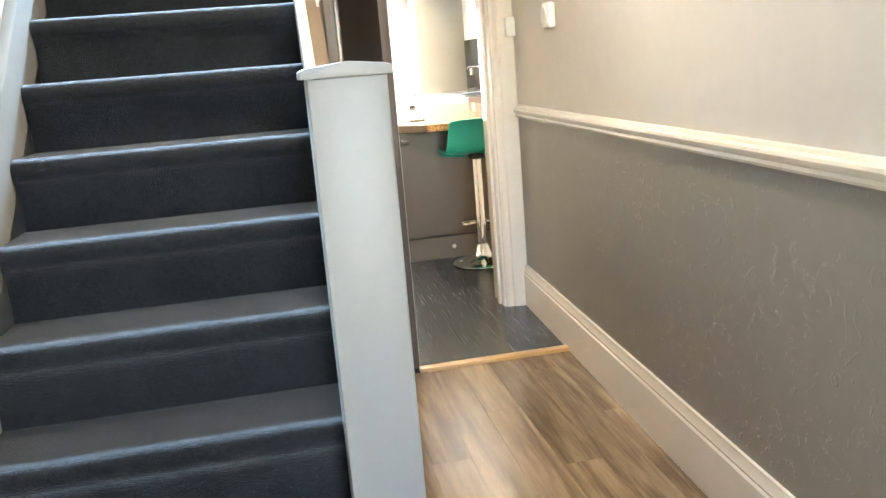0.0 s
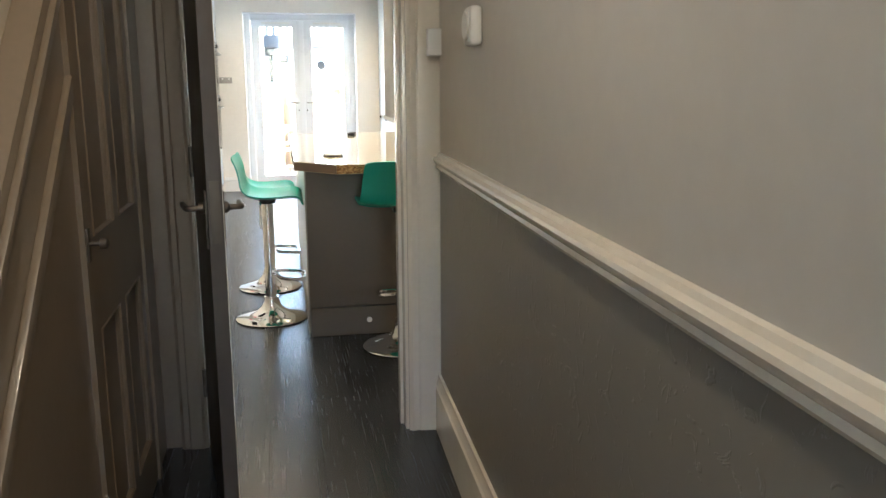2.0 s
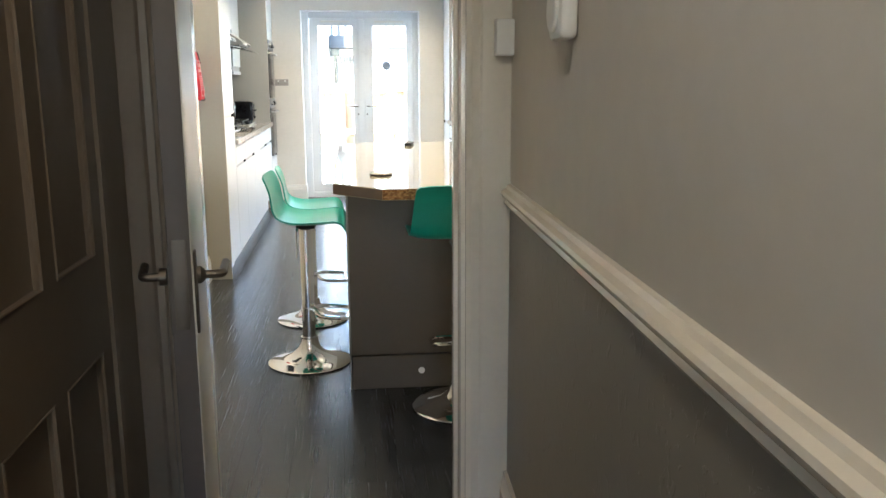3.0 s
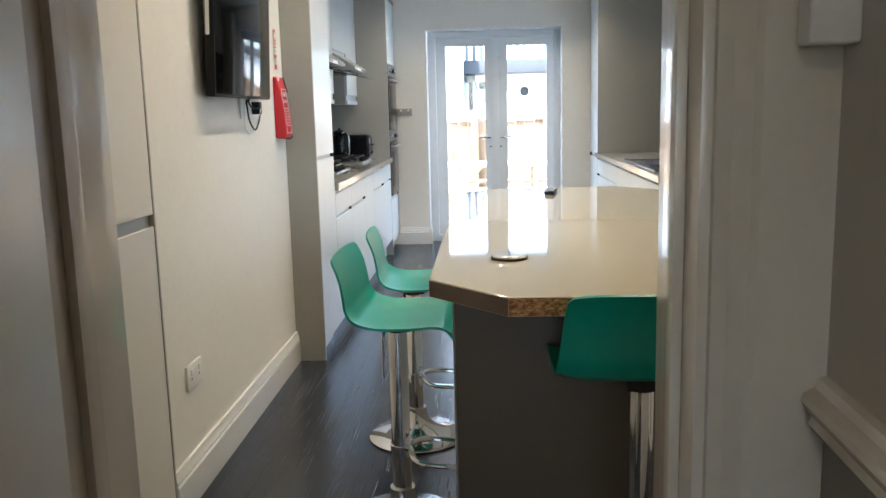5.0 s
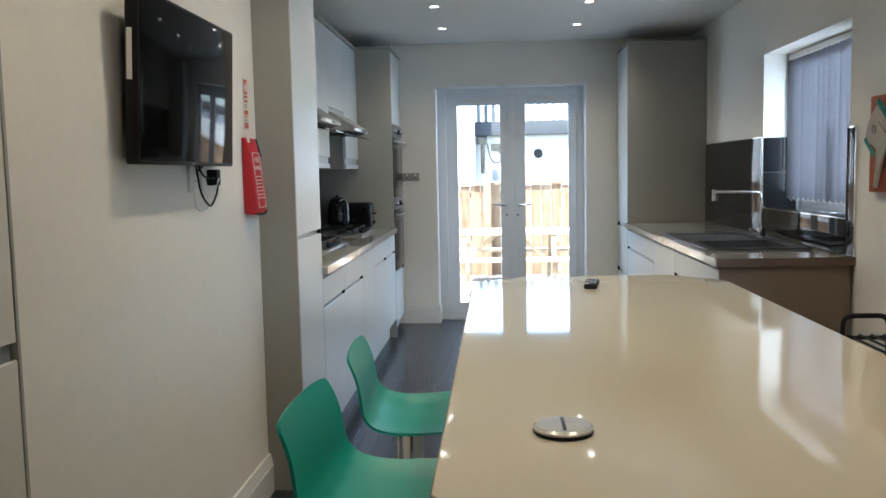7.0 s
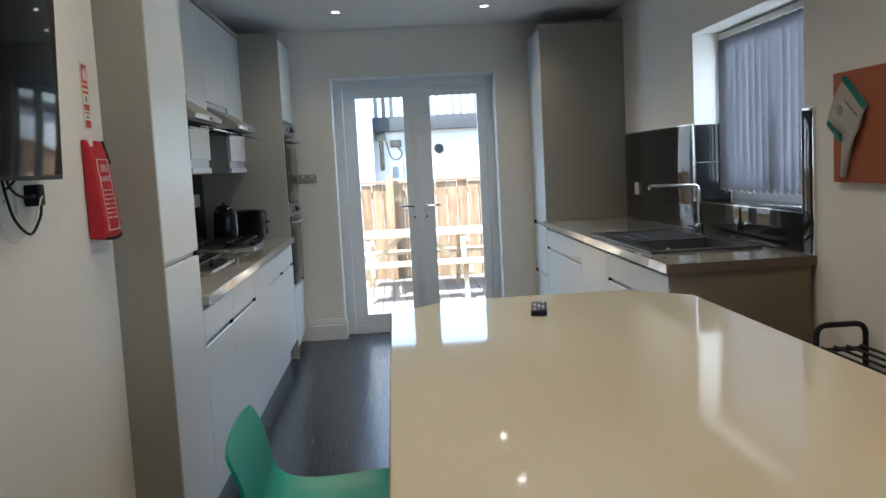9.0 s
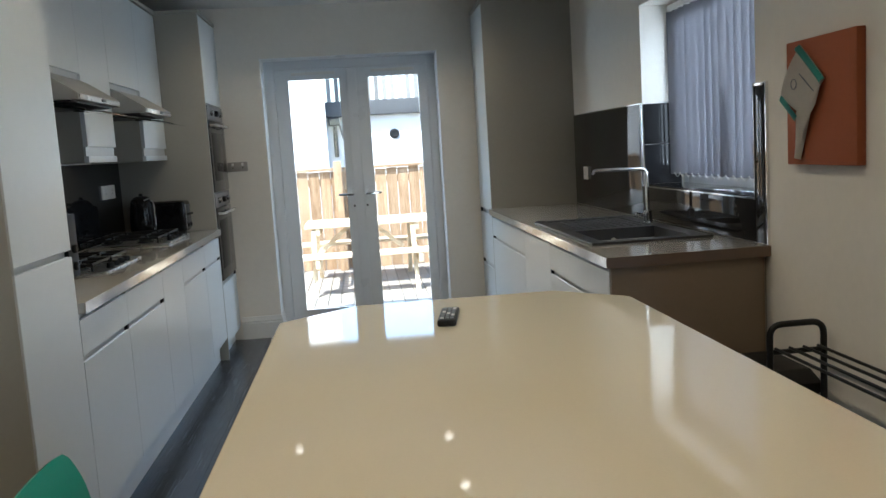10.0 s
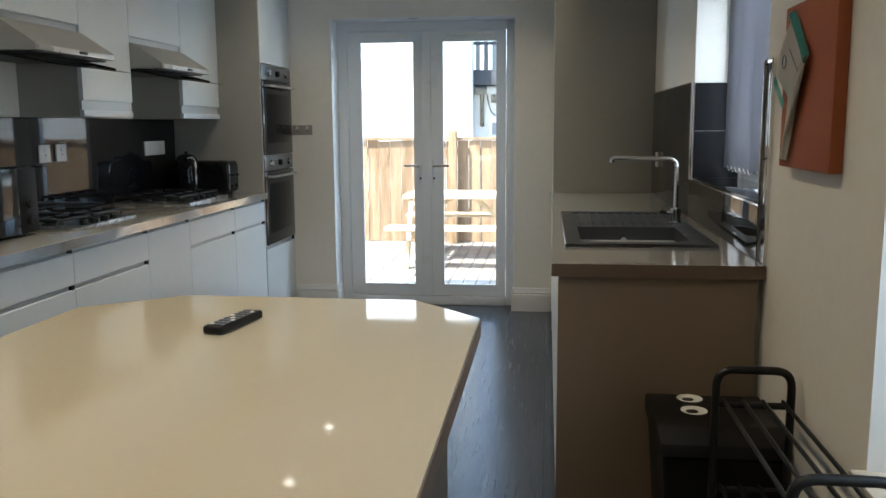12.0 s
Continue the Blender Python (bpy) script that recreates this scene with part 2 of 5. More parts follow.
M_BLACK = mat("satin_black_enamel", (0.012, 0.012, 0.012), 0.38, var=0.15, scale=12, spec=0.35)
M_BGLASS = mat("black_oven_glass", (0.008, 0.008, 0.009), 0.05, var=0.1, rough_var=0.02, spec=0.3)
M_OVENPANEL = mat("dark_steel_control_panel", (0.16, 0.16, 0.165), 0.3, metal=0.8, var=0.05, stretch=(1, 12, 1))
M_KTRIM = mat("white_kitchen_skirting_paint", (0.74, 0.73, 0.70), 0.3, var=0.03, scale=5, bump=0.05, bump_scale=25)
M_SCREEN = mat("black_television_screen", (0.004, 0.004, 0.0045), 0.06, var=0.1, rough_var=0.015, spec=0.08)
M_BPLAST = mat("black_plastic", (0.008, 0.008, 0.008), 0.45, var=0.1, spec=0.22)
M_SINK = mat("black_composite_sink", (0.028, 0.028, 0.03), 0.35, var=0.15, fine=300, bump=0.1, bump_scale=500)
M_TEAL = mat("turquoise_moulded_plastic", (0.010, 0.28, 0.215), 0.38, var=0.04, scale=4, bump=0.03, bump_scale=300)
M_DARKSHELL = mat("charcoal_moulded_plastic", (0.022, 0.022, 0.024), 0.35, var=0.05, spec=0.35)
M_UPVC = mat("white_upvc", (0.74, 0.76, 0.78), 0.3, var=0.02, scale=4)
M_SWITCH = mat("taupe_satin_switch_plate", (0.38, 0.35, 0.32), 0.4, metal=0.1, var=0.04)
# whiter than the wall paint, for the daylight on the door reveal
M_LITREVEAL = mat("white_reveal_brightened_as_daylit", (0.86, 0.87, 0.88), 0.3, var=0.02, scale=4)
M_PLASTIC = mat("white_plastic", (0.76, 0.74, 0.70), 0.35, var=0.03)
M_RED = mat("red_fabric_pouch", (0.52, 0.015, 0.025), 0.5, var=0.08, scale=14, bump=0.2, bump_scale=60)
M_SIGNRED = mat("red_print", (0.6, 0.05, 0.03), 0.4, var=0.05)
M_SIGNCREAM = mat("glow_cream_print", (0.72, 0.70, 0.55), 0.4, var=0.04)
M_WHITEPRINT = mat("white_print", (0.8, 0.78, 0.75), 0.5, var=0.03)
M_BOARD = mat("rust_orange_canvas", (0.33, 0.085, 0.03), 0.75, var=0.06, scale=5, bump=0.2, bump_scale=350)
M_PAPER = mat("printed_paper", (0.72, 0.68, 0.60), 0.6, var=0.05, scale=9)
M_PAPERTEAL = mat("teal_print", (0.06, 0.36, 0.30), 0.5, var=0.1)
M_PAPERGREY = mat("grey_print", (0.2, 0.22, 0.24), 0.5, var=0.1)
M_BLIND = cloth("lilac_grey_blind_cloth", (0.30, 0.295, 0.32), 0.19)
M_GLASS = glass("clear_window_glass")
M_VISOR = glass("clear_hood_visor_glass", (0.75, 0.8, 0.78))
M_LAMP = glow("lit_downlight_lens", (1.0, 0.90, 0.76), 2.0)
M_FENCE = wood("pale_softwood_fence", (0.19, 0.115, 0.06), (0.38, 0.265, 0.165), 0.75, (7, 7, 0.7), 0.16, 0.3, 0.2)
M_DECK = wood("weathered_grey_decking", (0.20, 0.18, 0.155), (0.40, 0.36, 0.31), 0.75, (0.7, 9, 1), 0.18, 0.3, 0.2)
M_PINE = wood("bleached_pine_table", (0.50, 0.38, 0.24), (0.72, 0.60, 0.43), 0.7, (1, 8, 8), 0.12, 0.3, 0.2)
M_RENDER = mat("white_rendered_wall", (0.78, 0.77, 0.74), 0.85, var=0.05, scale=1.5, fine=40, bump=0.3, bump_scale=60)
M_ROOF = mat("grey_flat_roof_felt", (0.075, 0.078, 0.082), 0.8, var=0.25, scale=3, bump=0.2)
M_RAIL = mat("weathered_grey_picket", (0.24, 0.235, 0.225), 0.8, var=0.2, scale=4, rand=0.4)
M_GROUND = mat("garden_ground", (0.16, 0.145, 0.12), 0.95, var=0.25, scale=1.5, fine=20, bump=0.4, bump_scale=40)


# ---- mesh helpers ----
ORIGIN = {}


def thing(name, at, label, category, group="", kind=""):
    ob = new(name)
    ob.location = at
    ORIGIN[ob] = Vector(at)
    return tagged(ob, label, category, group, kind)


def part(name, bm, material, parent=None, label="", smooth=True):
    """Links a bmesh, built in world metres, as one mesh object under a thing or a part."""
    org = ORIGIN.get(parent, Vector((0, 0, 0)))
    bmesh.ops.translate(bm, verts=bm.verts, vec=-org)
    me = bpy.data.meshes.new(name)
    bm.normal_update()
    bm.to_mesh(me)
    bm.free()
    for p in me.polygons:
        p.use_smooth = smooth and p.area < 0.003 and max(abs(c) for c in p.normal) < 0.99995
    if smooth:
        me.set_sharp_from_angle(angle=radians(32))
    me.materials.append(material)
    ob = new(name, me)
    if parent:
        ob.parent = parent
        ORIGIN[ob] = org
    if label:
        ob["label"] = label
    return ob


def solid(name, bm, material, label, category, group="", kind="", smooth=True):
    """A thing of one mesh, its origin at the middle of its base."""
    xs = [v.co for v in bm.verts]
    c = Vector(((min(v.x for v in xs) + max(v.x for v in xs)) / 2, (min(v.y for v in xs) + max(v.y for v in xs)) / 2, min(v.z for v in xs)))
    bmesh.ops.translate(bm, verts=bm.verts, vec=-c)
    ob = part(name, bm, material, None, "", smooth)
    ob.location = c
    ORIGIN[ob] = c
    return tagged(ob, label, category, group, kind)


def box(x0, x1, y0, y1, z0, z1, bevel=0.0, seg=2, bm=None):
    bm = bm or bmesh.new()
    r = bmesh.ops.create_cube(bm, size=1)
    for v in r["verts"]:
        v.co = Vector(((x0 + x1) / 2 + v.co.x * (x1 - x0), (y0 + y1) / 2 + v.co.y * (y1 - y0), (z0 + z1) / 2 + v.co.z * (z1 - z0)))
    if bevel:
        es = list({e for v in r["verts"] for e in v.link_edges})
        bmesh.ops.bevel(bm, geom=es, offset=bevel, segments=seg, affect='EDGES', profile=0.6)
    return bm


def prism(points, axis, a, b, bevel=0.0, bm=None):
    """A flat outline drawn out along an axis from a to b; points are the other two coordinates in x, y, z order."""
    bm = bm or bmesh.new()
    k = "xyz".index(axis)

    def put(p, d):
        q = list(p)
        q.insert(k, d)
        return bm.verts.new(q)
    lo, hi = [put(p, a) for p in points], [put(p, b) for p in points]
    n = len(points)
    fs = [bm.faces.new(lo), bm.faces.new(hi)] + [bm.faces.new((lo[i], lo[(i + 1) % n], hi[(i + 1) % n], hi[i])) for i in range(n)]
    bmesh.ops.recalc_face_normals(bm, faces=fs)
    if bevel:
        bmesh.ops.bevel(bm, geom=list({e for f in fs for e in f.edges}), offset=bevel, segments=2, affect='EDGES', profile=0.6)
    return bm


def lathe(profile, at, axis="z", segs=32, bm=None):
    """Turned solid: profile of (radius, height) about an axis through at."""
    bm = bm or bmesh.new()
    rings = []
    for r, h in profile:
        ring = []
        for i in range(segs):
            a = 2 * math.pi * i / segs
            c, s = r * math.cos(a), r * math.sin(a)
            d = {"z": (c, s, h), "x": (h, c, s), "y": (s, h, c)}[axis]
            ring.append(bm.verts.new(Vector(at) + Vector(d)))
        rings.append(ring)
    for p, q in zip(rings, rings[1:]):
        for i in range(segs):
            bm.faces.new((p[i], p[(i + 1) % segs], q[(i + 1) % segs], q[i]))
    bm.faces.new(rings[0][::-1])
    bm.faces.new(rings[-1])
    bmesh.ops.recalc_face_normals(bm, faces=bm.faces)
    return bm


def tube(pts, r, segs=10, bm=None, closed=False):
    """A round bar bent along points."""
    bm = bm or bmesh.new()
    pts = [Vector(p) for p in pts]
    n = len(pts)
    rings, side = [], None
    for i, p in enumerate(pts):
        a, b = pts[(i - 1) % n if closed else max(i - 1, 0)], pts[(i + 1) % n if closed else min(i + 1, n - 1)]
        d = (b - a).normalized()
        if side is None:
            side = d.orthogonal().normalized()
        side = (side - d * side.dot(d)).normalized()
        up = d.cross(side)
        rings.append([bm.verts.new(p + r * (math.cos(t) * side + math.sin(t) * up)) for t in (2 * math.pi * k / segs for k in range(segs))])
    for p, q in zip(rings, rings[1:] + ([rings[0]] if closed else [])):
        for k in range(segs):
            bm.faces.new((p[k], p[(k + 1) % segs], q[(k + 1) % segs], q[k]))
    if not closed:
        bm.faces.new(rings[0][::-1])
        bm.faces.new(rings[-1])
    bmesh.ops.recalc_face_normals(bm, faces=bm.faces)
    return bm


def rounded(points, r, n=5):
    """A polyline with its inner corners rounded to radius r."""
    pts = [Vector(p) for p in points]
    out = [pts[0]]
    for a, b, c in zip(pts, pts[1:], pts[2:]):
        u, w = (a - b), (c - b)
        k = min(r, u.length / 2, w.length / 2)
        p, q = b + u.normalized() * k, b + w.normalized() * k
        for i in range(n + 1):
            t = i / n
            out.append((1 - t) ** 2 * p + 2 * t * (1 - t) * b + t * t * q)
    return out + [pts[-1]]


def spline(points, n=4):
    """Catmull-Rom through the points."""
    p = [points[0], *points, points[-1]]
    out = []
    for a, b, c, d in zip(p, p[1:], p[2:], p[3:]):
        for i in range(n):
            t = i / n
            out.append(tuple(0.5 * (2 * q + (r - o) * t + (2 * o - 5 * q + 4 * r - s) * t * t + (3 * q - o - 3 * r + s) * t ** 3) for o, q, r, s in zip(a, b, c, d)))
    return out + [points[-1]]


def letters(name, words, size, m, parent, material, label=""):
    """Flat printed words as a thin mesh at the pose m."""
    cu = bpy.data.curves.new(name, 'FONT')
    cu.body, cu.size, cu.align_x, cu.extrude, cu.resolution_u = words, size, 'CENTER', 0.0004, 3
    tmp = new("tmp", cu)
    bpy.context.view_layer.update()
    me = bpy.data.meshes.new_from_object(tmp)
    bpy.data.objects.remove(tmp)
    me.transform(m)
    me.transform(Matrix.Translation(-ORIGIN.get(parent, Vector())))
    me.materials.clear()
    me.materials.append(material)
    ob = new(name, me)
    ob.parent = parent
    ORIGIN[ob] = ORIGIN.get(parent, Vector())
    if label:
        ob["label"] = label
    return ob


def boxes(rows, bevel=0.0):
    bm = bmesh.new()
    for r in rows:
        box(*r, bevel=bevel, bm=bm)
    return bm


def structure(name, bm, material, label, category, smooth=False):
    return solid(name, bm, material, label, category, kind="structure", smooth=smooth)


# ---- plan: metres, x across the house, y from the hall towards the garden ----
HALL_R, HALL_L = 1.18, 0.19           # hall's right wall at the kitchen doorway; under-stairs wall
HALL_SKEW = radians(-2.05)            # the hall narrows towards the front door
STAIR_L = -0.685
DOOR_Y0, DOOR_Y1 = 4.36, 4.55         # wall between hall and kitchen
JAMB_L, JAMB_R = 0.35, 1.05
STRIP_Y = 3.61
TV_X, WALL_L, WALL_R = -0.20, -0.65, 2.478
FAR_Y, CEIL = 11.75, 2.47
FD_L, FD_R, FD_TOP = 0.262, 1.584, 2.095

# floors' beds, under the boards
structure("floor_hall", box(-0.75, 1.3, -2.6, STRIP_Y, -0.12, -0.012), M_HALLFLOOR, "brown oak laminate floor bed of the hall", "floor")
structure("floor_kitchen", box(-1.0, 2.9, STRIP_Y, 11.98, -0.12, -0.012), M_KFLOOR, "dark slate wood-effect vinyl floor bed", "floor")

# hall walls
structure("wall_hall_upper", box(HALL_R, HALL_R + 0.15, -2.6, DOOR_Y0, 1.0, 4.8), M_HALL_UP, "pale grey painted wall above the dado rail", "wall")
structure("wall_hall_lower", box(HALL_R, HALL_R + 0.15, -2.6, DOOR_Y0, -0.1, 1.0), M_HALL_LOW, "taupe grey embossed wall below the dado rail", "wall")
structure("wall_stairs", box(STAIR_L - 0.15, STAIR_L, -2.6, 6.2, -0.1, 4.8), M_HALL_UP, "pale grey painted wall beside the stairs", "wall")
structure("wall_landing", box(STAIR_L, HALL_L + 0.1, 5.6, 5.75, 2.5, 4.8), M_HALL_UP, "pale grey painted wall at the stair head", "wall")
structure("wall_front", boxes([(STAIR_L, 0.05, -2.6, -2.45, -0.1, 4.8), (0.95, HALL_R, -2.6, -2.45, -0.1, 4.8), (0.05, 0.95, -2.6, -2.45, 2.25, 4.8), (0.05, 0.95, -2.6, -2.45, -0.1, 0.85)]), M_HALL_UP, "pale grey painted wall around the front door", "wall")
# shade behind the open door is put into this strip's colour
structure("wall_doorway_side", box(HALL_L - 0.1, JAMB_L - 0.03, DOOR_Y0, DOOR_Y1, -0.1, 4.8), M_SHADED_WHITE, "strip of wall behind the open door, shade put in its colour", "wall")
structure("wall_doorway", boxes([(JAMB_R + 0.03, WALL_R, DOOR_Y0, DOOR_Y1, -0.1, 4.8), (JAMB_L - 0.03, JAMB_R + 0.03, DOOR_Y0, DOOR_Y1, 2.03, 4.8)]), M_HALL_UP, "off-white painted wall around the kitchen doorway", "wall")
structure("ceiling_hall", boxes([(STAIR_L, HALL_R, -2.45, 1.2, CEIL, CEIL + 0.1), (HALL_L - 0.1, HALL_R, 1.2, DOOR_Y0, CEIL, CEIL + 0.1), (STAIR_L, HALL_R, -2.45, 5.6, 4.8, 4.9)]), M_CEIL, "white painted hall ceiling with open stairwell", "ceiling")

# kitchen walls
structure("wall_television", box(-0.95, TV_X, 5.99, 7.78, -0.1, CEIL), M_WALL, "off-white painted wall behind the television", "wall")
structure("wall_cupboard", boxes([(-0.95, -0.82, DOOR_Y1, 5.99, -0.1, CEIL), (-0.82, HALL_L - 0.1, DOOR_Y0, DOOR_Y1, -0.1, CEIL)]), M_WALL, "off-white painted wall behind the tall cupboard", "wall")
structure("wall_west", box(WALL_L - 0.3, WALL_L, 7.78, FAR_Y, -0.1, CEIL), M_WALL, "off-white painted kitchen wall", "wall")
structure("wall_garden", boxes([(WALL_L - 0.3, FD_L, FAR_Y, FAR_Y + 0.3, -0.1, CEIL), (FD_R, WALL_R + 0.3, FAR_Y, FAR_Y + 0.3, -0.1, CEIL), (FD_L, FD_R, FAR_Y, FAR_Y + 0.3, FD_TOP, CEIL)]), M_WALL, "off-white painted wall around the garden doors", "wall")
WF = (8.49, 9.78, 1.085, 2.04)   # window over the sink: y0, y1, z0, z1
WN = (5.95, 7.535, 0.60, 2.10)   # large side window
X0, X1 = WALL_R, WALL_R + 0.3
structure("wall_east", boxes([
    (X0, X1, DOOR_Y1, WN[0], -0.1, CEIL), (X0, X1, WN[0], WN[1], -0.1, WN[2]), (X0, X1, WN[0], WN[1], WN[3], CEIL),
    (X0, X1, WN[1], WF[0], -0.1, CEIL), (X0, X1, WF[0], WF[1], -0.1, WF[2]), (X0, X1, WF[0], WF[1], WF[3], CEIL),
    (X0, X1, WF[1], FAR_Y, -0.1, CEIL)]), M_WALL, "off-white painted wall with two window openings", "wall")
structure("ceiling_kitchen", box(-0.95, X1, DOOR_Y1, FAR_Y + 0.3, CEIL, CEIL + 0.1), M_CEIL, "white painted kitchen ceiling", "ceiling")


def skirting(name, along, a, b, face, out, h=0.17, label="white painted moulded skirting board", material=None):
    """Moulded board; along 'x' or 'y', on the plane face, standing out by its thickness in the direction of out."""
    t = 0.02 * out
    prof = [(face, 0.0), (face + t, 0.0), (face + t, h - 0.05), (face + t * 0.75, h - 0.042), (face + t * 0.9, h - 0.034), (face + t * 0.55, h - 0.014), (face + t * 0.5, h), (face, h)]
    bm = prism(prof, along, a, b)
    return solid(name, bm, material or M_KTRIM, label, "skirting", kind="structure", smooth=True)


skirting("baseboard", "y", -2.4, DOOR_Y0 - 0.002, HALL_R, -1, 0.215, "tall gloss white moulded skirting board in the hall", M_TRIM)
skirting("baseboard", "y", 5.99, 7.78, TV_X, 1, 0.165)
skirting("baseboard", "x", -0.03, FD_L, FAR_Y, -1, 0.17)
skirting("baseboard", "x", FD_R, 1.845, FAR_Y, -1, 0.17)
skirting("baseboard", "y", FAR_Y - 0.02, FAR_Y + 0.174, FD_L - 0.001, 1, 0.17)
skirting("baseboard", "y", FAR_Y - 0.02, FAR_Y + 0.174, FD_R + 0.001, -1, 0.17)
skirting("baseboard", "y", DOOR_Y1, 8.38, WALL_R, -1, 0.165)
# dado rail
dz = 0.975
dado = [(HALL_R, dz), (HALL_R - 0.012, dz), (HALL_R - 0.018, dz + 0.008), (HALL_R - 0.014, dz + 0.016), (HALL_R - 0.022, dz + 0.024), (HALL_R - 0.027, dz + 0.034), (HALL_R - 0.025, dz + 0.042), (HALL_R - 0.012, dz + 0.046), (HALL_R - 0.008, dz + 0.055), (HALL_R, dz + 0.058)]
solid("dado_rail", prism(dado, "y", -2.4, DOOR_Y0 - 0.002), M_TRIM, "gloss white moulded dado rail along the hall wall", "dado rail", kind="structure")

# ---- doorway between hall and kitchen ----
dc = thing("door_case", (0.7, 4.45, 0), "cream gloss door lining and moulded architrave", "door frame", kind="structure")


def architrave(x0, x1, y, out, z1):
    w = x1 - x0
    s = 1 if out > 0 else -1
    prof = [(x0, y), (x0, y + s * 0.012), (x0 + w * 0.12, y + s * 0.02), (x0 + w * 0.3, y + s * 0.016), (x0 + w * 0.36, y + s * 0.022), (x0 + w * 0.8, y + s * 0.026), (x0 + w * 0.9, y + s * 0.02), (x1, y + s * 0.02), (x1, y)]
    return prism(prof, "z", 0.0, z1)


part("lining", box(JAMB_R, JAMB_R + 0.028, DOOR_Y0 - 0.004, DOOR_Y1 + 0.004, 0, 2.03, 0.002), M_TRIM, dc)
part("lining", box(JAMB_L - 0.028, JAMB_L, DOOR_Y0 - 0.004, DOOR_Y1 + 0.004, 0, 2.03, 0.002), M_TRIM, dc)
part("lining", box(JAMB_L, JAMB_R, DOOR_Y0 - 0.004, DOOR_Y1 + 0.004, 2.0, 2.03, 0.002), M_TRIM, dc)
part("door_stop", box(JAMB_R - 0.013, JAMB_R - 0.0005, DOOR_Y0 + 0.05, DOOR_Y0 + 0.085, 0, 2.0, 0.002), M_TRIM, dc)
part("door_stop", box(JAMB_L + 0.0005, JAMB_L + 0.013, DOOR_Y0 + 0.05, DOOR_Y0 + 0.085, 0, 2.0, 0.002), M_TRIM, dc)
part("architrave", architrave(JAMB_R + 0.012, HALL_R - 0.001, DOOR_Y0 - 0.004, -1, 2.1), M_TRIM, dc)
# same white woodwork, with the shade behind the door in its colour
part("architrave", architrave(JAMB_L - 0.105, JAMB_L - 0.012, DOOR_Y0 - 0.004, -1, 2.1), M_SHADED_WHITE, dc, "white architrave behind the door, darkened as if shaded")
part("architrave", architrave(JAMB_R + 0.012, JAMB_R + 0.11, DOOR_Y1 + 0.004, 1, 2.1), M_TRIM, dc)
part("architrave", architrave(JAMB_L - 0.11, JAMB_L - 0.012, DOOR_Y1 + 0.004, 1, 2.1), M_TRIM, dc)
solid("threshold_strip", box(0.475, HALL_R - 0.021, STRIP_Y - 0.022, STRIP_Y + 0.022, -0.011, 0.016, 0.005), M_STRIP, "varnished pine threshold strip between the two floors", "threshold", kind="structure")

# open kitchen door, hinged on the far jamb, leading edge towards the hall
kd = thing("door_kitchen", (0.363, 4.315, 0), "open white-painted panelled kitchen door standing into the hall, hall side coloured as shaded", "door", kind="structure")
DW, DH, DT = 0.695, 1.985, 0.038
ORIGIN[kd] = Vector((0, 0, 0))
# leaf carries the hall's shade in its colour; the kitchen face stays light
part("leaf", box(0, DW, -DT / 2, DT / 2, 0.005, DH, 0.002), M_SHADEDDOOR, kd)
part("kitchen_facing", box(0.003, DW - 0.004, DT / 2, DT / 2 + 0.002, 0.008, DH - 0.003, 0.0005), M_WARMLIT, kd, "white-painted kitchen side of the door")
for s in (-1, 1):
    ya = s * DT / 2 + (0.002 if s > 0 else 0)
    plate = part("backplate", box(DW - 0.068, DW - 0.038, min(ya, ya + s * 0.005), max(ya, ya + s * 0.005), 0.85, 1.0, 0.0015), M_BRASS, kd, "pewter lever backplate")
    lv = tube(rounded([(DW - 0.055, ya, 0.955), (DW - 0.055, ya + s * 0.05, 0.955), (DW - 0.17, ya + s * 0.055, 0.952)], 0.015), 0.008)
    lathe([(0.016, 0.0), (0.016, 0.012), (0.011, 0.018), (0.008, 0.02)][::1], (DW - 0.055, ya if s > 0 else ya - 0.02, 0.955), "y", 16, lv)
    part("lever", lv, M_BRASS, kd, "pewter lever handle")
part("latch_plate", box(DW - 0.0005, DW + 0.002, -0.012, 0.012, 0.87, 1.03, 0.0008), M_BRASS, kd)
for z in (0.2, 0.97, 1.75):
    part("hinge", lathe([(0.006, 0), (0.0075, 0.003), (0.0075, 0.097), (0.006, 0.1)], (-0.006, -0.024, z), "z", 12), M_BRASS, kd)
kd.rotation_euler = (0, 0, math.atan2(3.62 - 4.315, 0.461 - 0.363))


# ---- stairs ----
st = thing("staircase", (-0.25, 1.6, 0), "carpeted staircase with dark blue-grey pile and white strings", "stairs", kind="structure")
RISE, GOING, Y1 = 0.185, 0.206, 1.528
SR = 0.105
for i in range(13):
    y, z = Y1 + i * GOING, (i + 1) * RISE
    nose = [(y + 0.024 - 0.032 * math.cos(a), z - 0.034 + 0.034 * math.sin(a)) for a in (radians(d) for d in range(-50, 91, 14))]
    prof = [(y + 0.014, z - RISE), (y + 0.014, z - 0.085)] + nose + [(y + GOING + 0.02, z), (y + GOING + 0.02, z - RISE)]
    bm = prism(prof, "x", STAIR_L + 0.035, SR)
    part("step", bm, M_CARPET, st, "dark carpet-covered step")


def string(x0, x1, up, down, ya, yb):
    """Raking board along the flight."""
    k = RISE / GOING
    zl = lambda y: RISE + (y - Y1) * k
    return prism([(ya, max(0.0, zl(ya) - down)), (yb, zl(yb) - down), (yb, zl(yb) + up), (ya, zl(ya) + up)], "x", x0, x1, 0.003)


